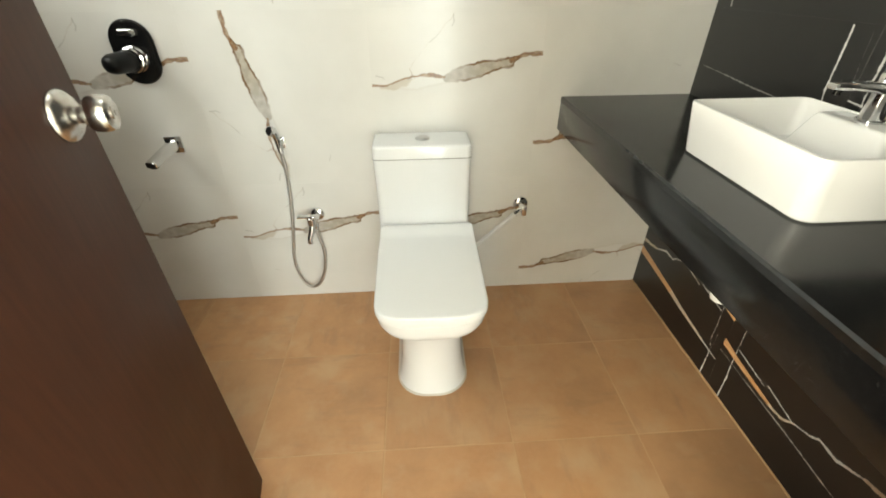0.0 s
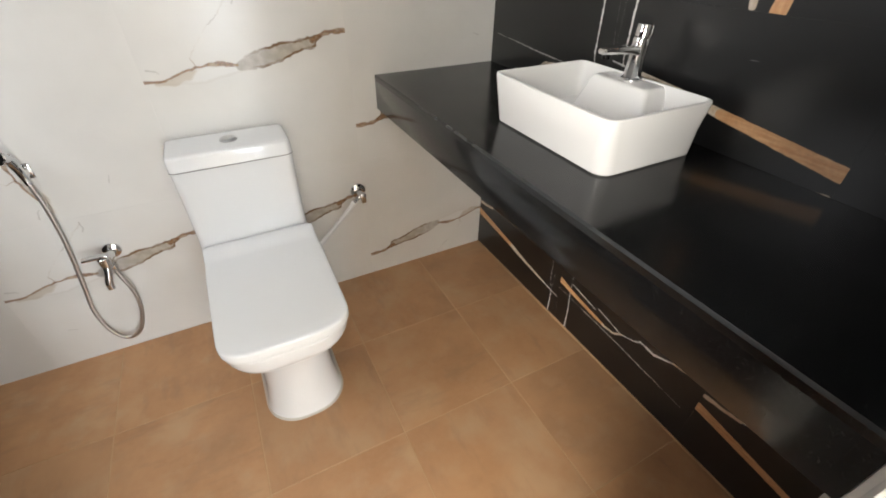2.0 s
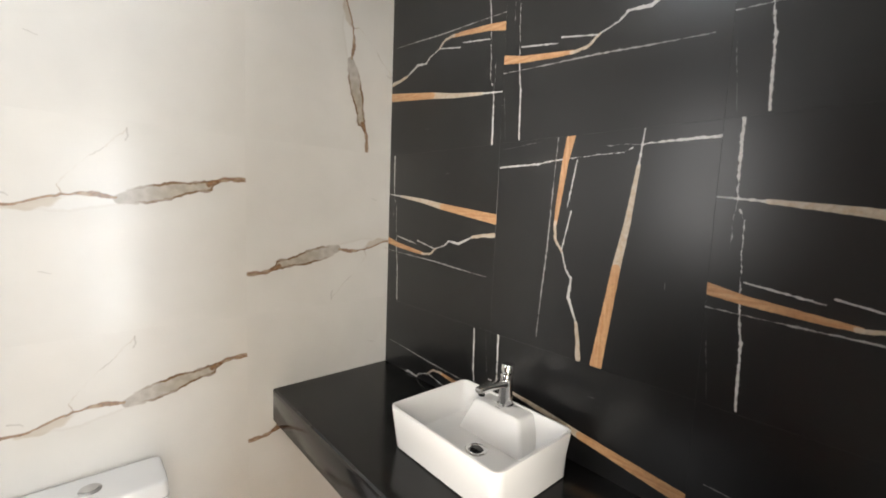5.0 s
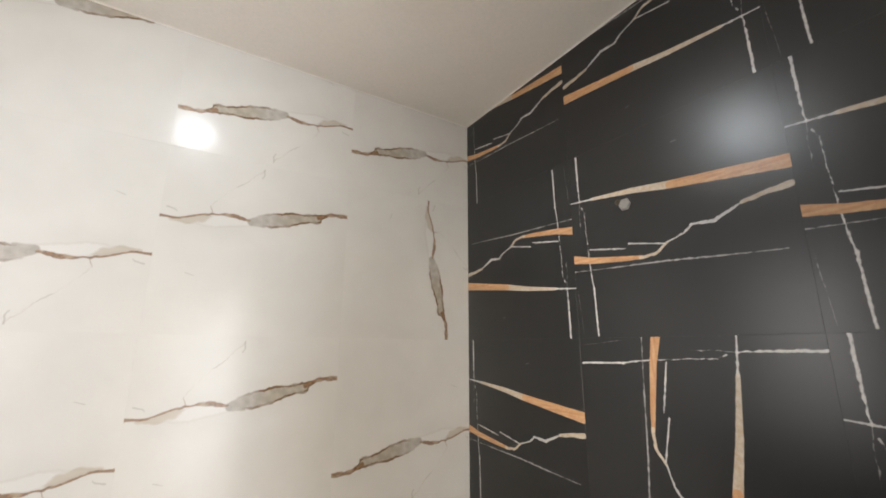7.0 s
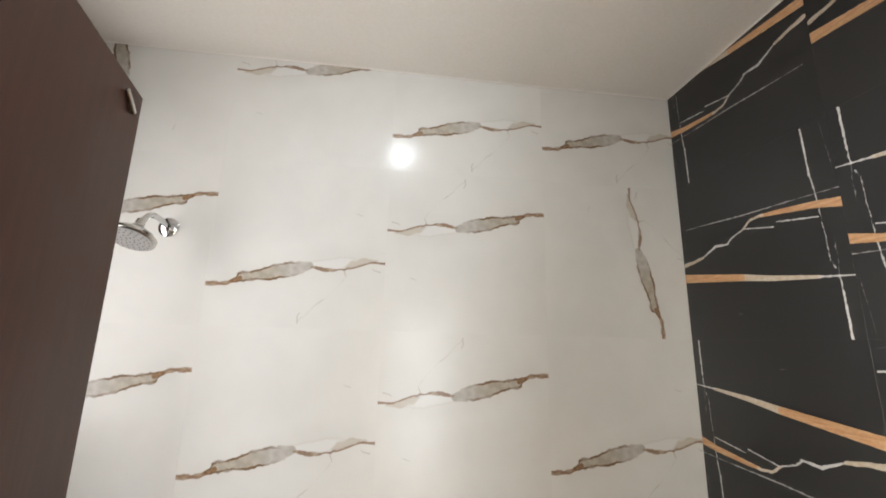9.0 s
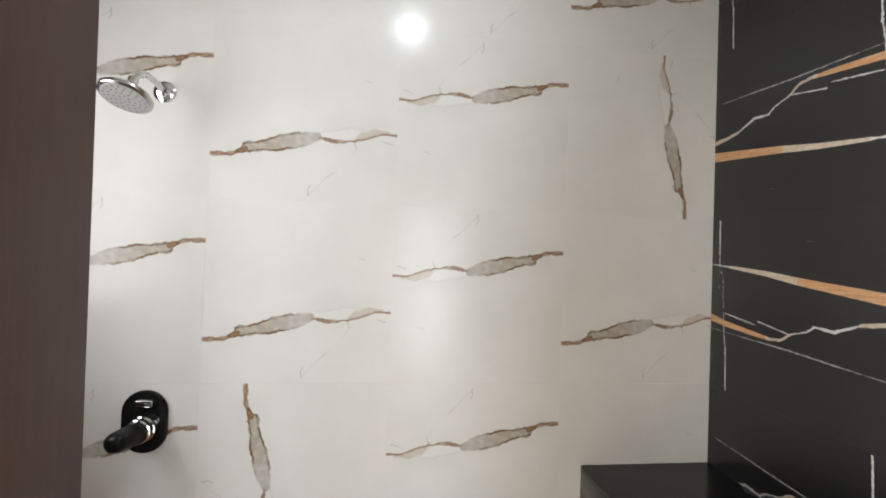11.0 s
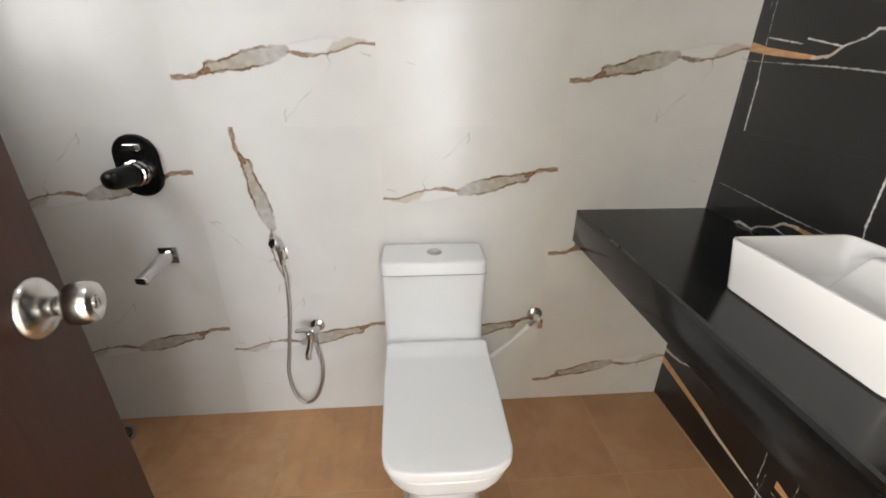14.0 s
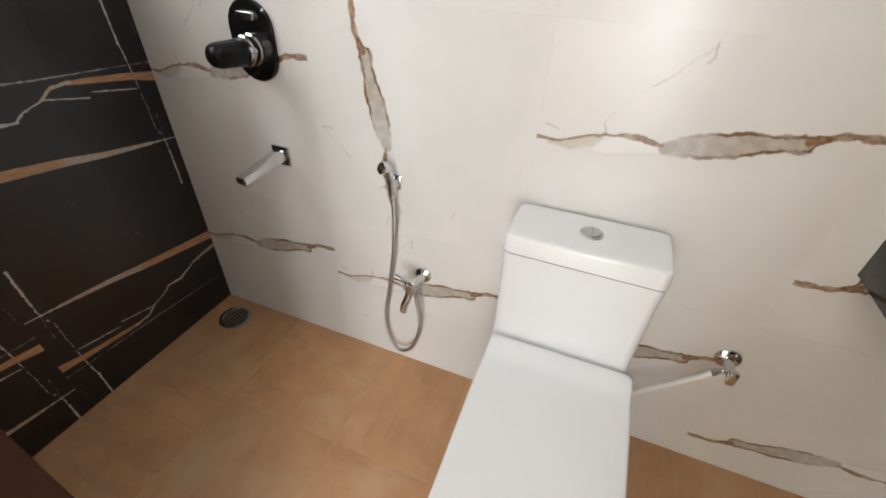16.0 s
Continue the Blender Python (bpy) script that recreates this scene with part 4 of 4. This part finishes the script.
capped_conduit()
bead = bmesh.new()
box(bead, (LEFT + 0.001, -0.004, HIGH - 0.004), (-0.004, -0.0002, HIGH - 0.0002), 0.001)
box(bead, (-0.004, FRONT + 0.001, HIGH - 0.004), (-0.0002, -0.0002, HIGH - 0.0002), 0.001)
tagged(link("trim", bead, CEILING_PAINT, None), "thin white sealant bead under the ceiling", "trim", "", "structure")

bead = bmesh.new()
box(bead, (-0.005, FRONT + 0.001, -0.0005), (-0.0003, -0.0004, 0.0045), 0.001)
tagged(link("trim", bead, FLOOR_GROUT, None), "sandy grout bead along the foot of the black wall", "trim", "", "structure")

# ---------------------------------------------------------------- tiles
GAP, DARK_TILE, MESHES = 0.0003, 0.604, {}


def tile_mesh(x0, x1, y0, y1, thick, edge, material):
    """A tile in its own plane, front at z = 0, with a fine chamfer."""
    key = (round(x0, 4), round(x1, 4), round(y0, 4), round(y1, 4), material.name)
    if key in MESHES:
        return MESHES[key]
    rings = []
    for s, z in ((0, -thick), (0, -edge), (edge, 0)):
        rings.append([(x0 + s, y0 + s, z), (x1 - s, y0 + s, z), (x1 - s, y1 - s, z), (x0 + s, y1 - s, z)])
    vs = [p for r in rings for p in r]
    fs = [(a + i, a + (i + 1) % 4, a + 4 + (i + 1) % 4, a + 4 + i) for a in (0, 4) for i in range(4)] + [(8, 9, 10, 11)]
    me = bpy.data.meshes.new("tile")
    me.from_pydata(vs, [], fs)
    me.materials.append(material)
    MESHES[key] = me
    return me


def lay_tile(wall, place, rect, clip, quarter, size, material, edge=0.0002, thick=0.0095, gap=GAP):
    """place: pose of the wall's plane (x along, y up, z out). rect: the tile's lower left; clip: the wall's bounds and holes."""
    u0, v0 = rect
    a0, a1 = max(u0 + gap, clip[0]), min(u0 + size - gap, clip[1])
    b0, b1 = max(v0 + gap, clip[2]), min(v0 + size - gap, clip[3])
    if a1 - a0 < 0.004 or b1 - b0 < 0.004:
        return None
    turn = Matrix.Rotation(radians(90 * quarter), 4, "Z")
    back = turn.inverted()
    p = back @ Vector((a0 - u0 - size / 2, b0 - v0 - size / 2, 0))
    q = back @ Vector((a1 - u0 - size / 2, b1 - v0 - size / 2, 0))
    me = tile_mesh(min(p.x, q.x), max(p.x, q.x), min(p.y, q.y), max(p.y, q.y), thick, edge, material)
    ob = new("tile", me)
    ob.parent = wall
    ob.matrix_basis = place @ Matrix.Translation((u0 + size / 2, v0 + size / 2, 0)) @ turn
    return ob


# quarter turns of each tile, row by row from the floor, 0 where the vein climbs to its right end
NORTH = ((0, 0, 0, 2), (0, 1, 0, 2), (0, 2, 0, 2), (0, 2, 0, 3), (1, 0, 2, 2))
EAST = ((3, 1, 3), (3, 1, 3), (1, 0, 1), (3, 1, 1), (1, 3, 1))
WEST = ((1, 3, 1), (3, 1, 3), (1, 3, 1), (3, 1, 1), (3, 1, 3))
north = pose(0, 0, 0, 90, 0, 0)
for r, turns in enumerate(NORTH):
    for c, k in enumerate(turns):
        lay_tile(wall_north, north, (-0.574 - TILE * (3 - c), ROW + TILE * r), (LEFT, 0.0, 0.0, HIGH), k, TILE, WHITE_TILE)
east = pose(0, 0, 0, 0, 0, -90) @ pose(0, 0, 0, 90, 0, 0)
for r, turns in enumerate(EAST):
    for c, k in enumerate(turns):
        lay_tile(wall_east, east, (DARK_TILE * c, DARK_ROW + DARK_TILE * r), (0.0, -FRONT, 0.0, HIGH), k, DARK_TILE, BLACK_TILE, gap=0.0001)
west = pose(LEFT, 0, 0, 0, 0, 90) @ pose(0, 0, 0, 90, 0, 0)
for r, turns in enumerate(WEST):
    for c, k in enumerate(turns):
        u = -DARK_TILE * (c + 1)
        z0 = DARK_ROW + DARK_TILE * r
        # strips round the ventilator
        for a0, a1 in ((FRONT, VENT[0]), (VENT[0], VENT[1]), (VENT[1], 0.0)):
            inside = a0 == VENT[0]
            for b0, b1 in (((0.0, VENT[2]), (VENT[3], HIGH)) if inside else ((0.0, HIGH),)):
                lay_tile(wall_west, west, (u, z0), (a0, a1, b0, b1), k, DARK_TILE, BLACK_TILE, gap=0.0001)
level = Matrix.Identity(4)
PAVER = 0.41
for i in range(-1, 6):
    for j in range(-1, 4):
        lay_tile(floor, level, (-0.345 - PAVER * i, -0.39 - PAVER * j), (LEFT, 0.0, FRONT, 0.0), (i * 3 + j) % 4, PAVER, FLOOR_TILE, 0.0008, 0.0075, 0.0015)
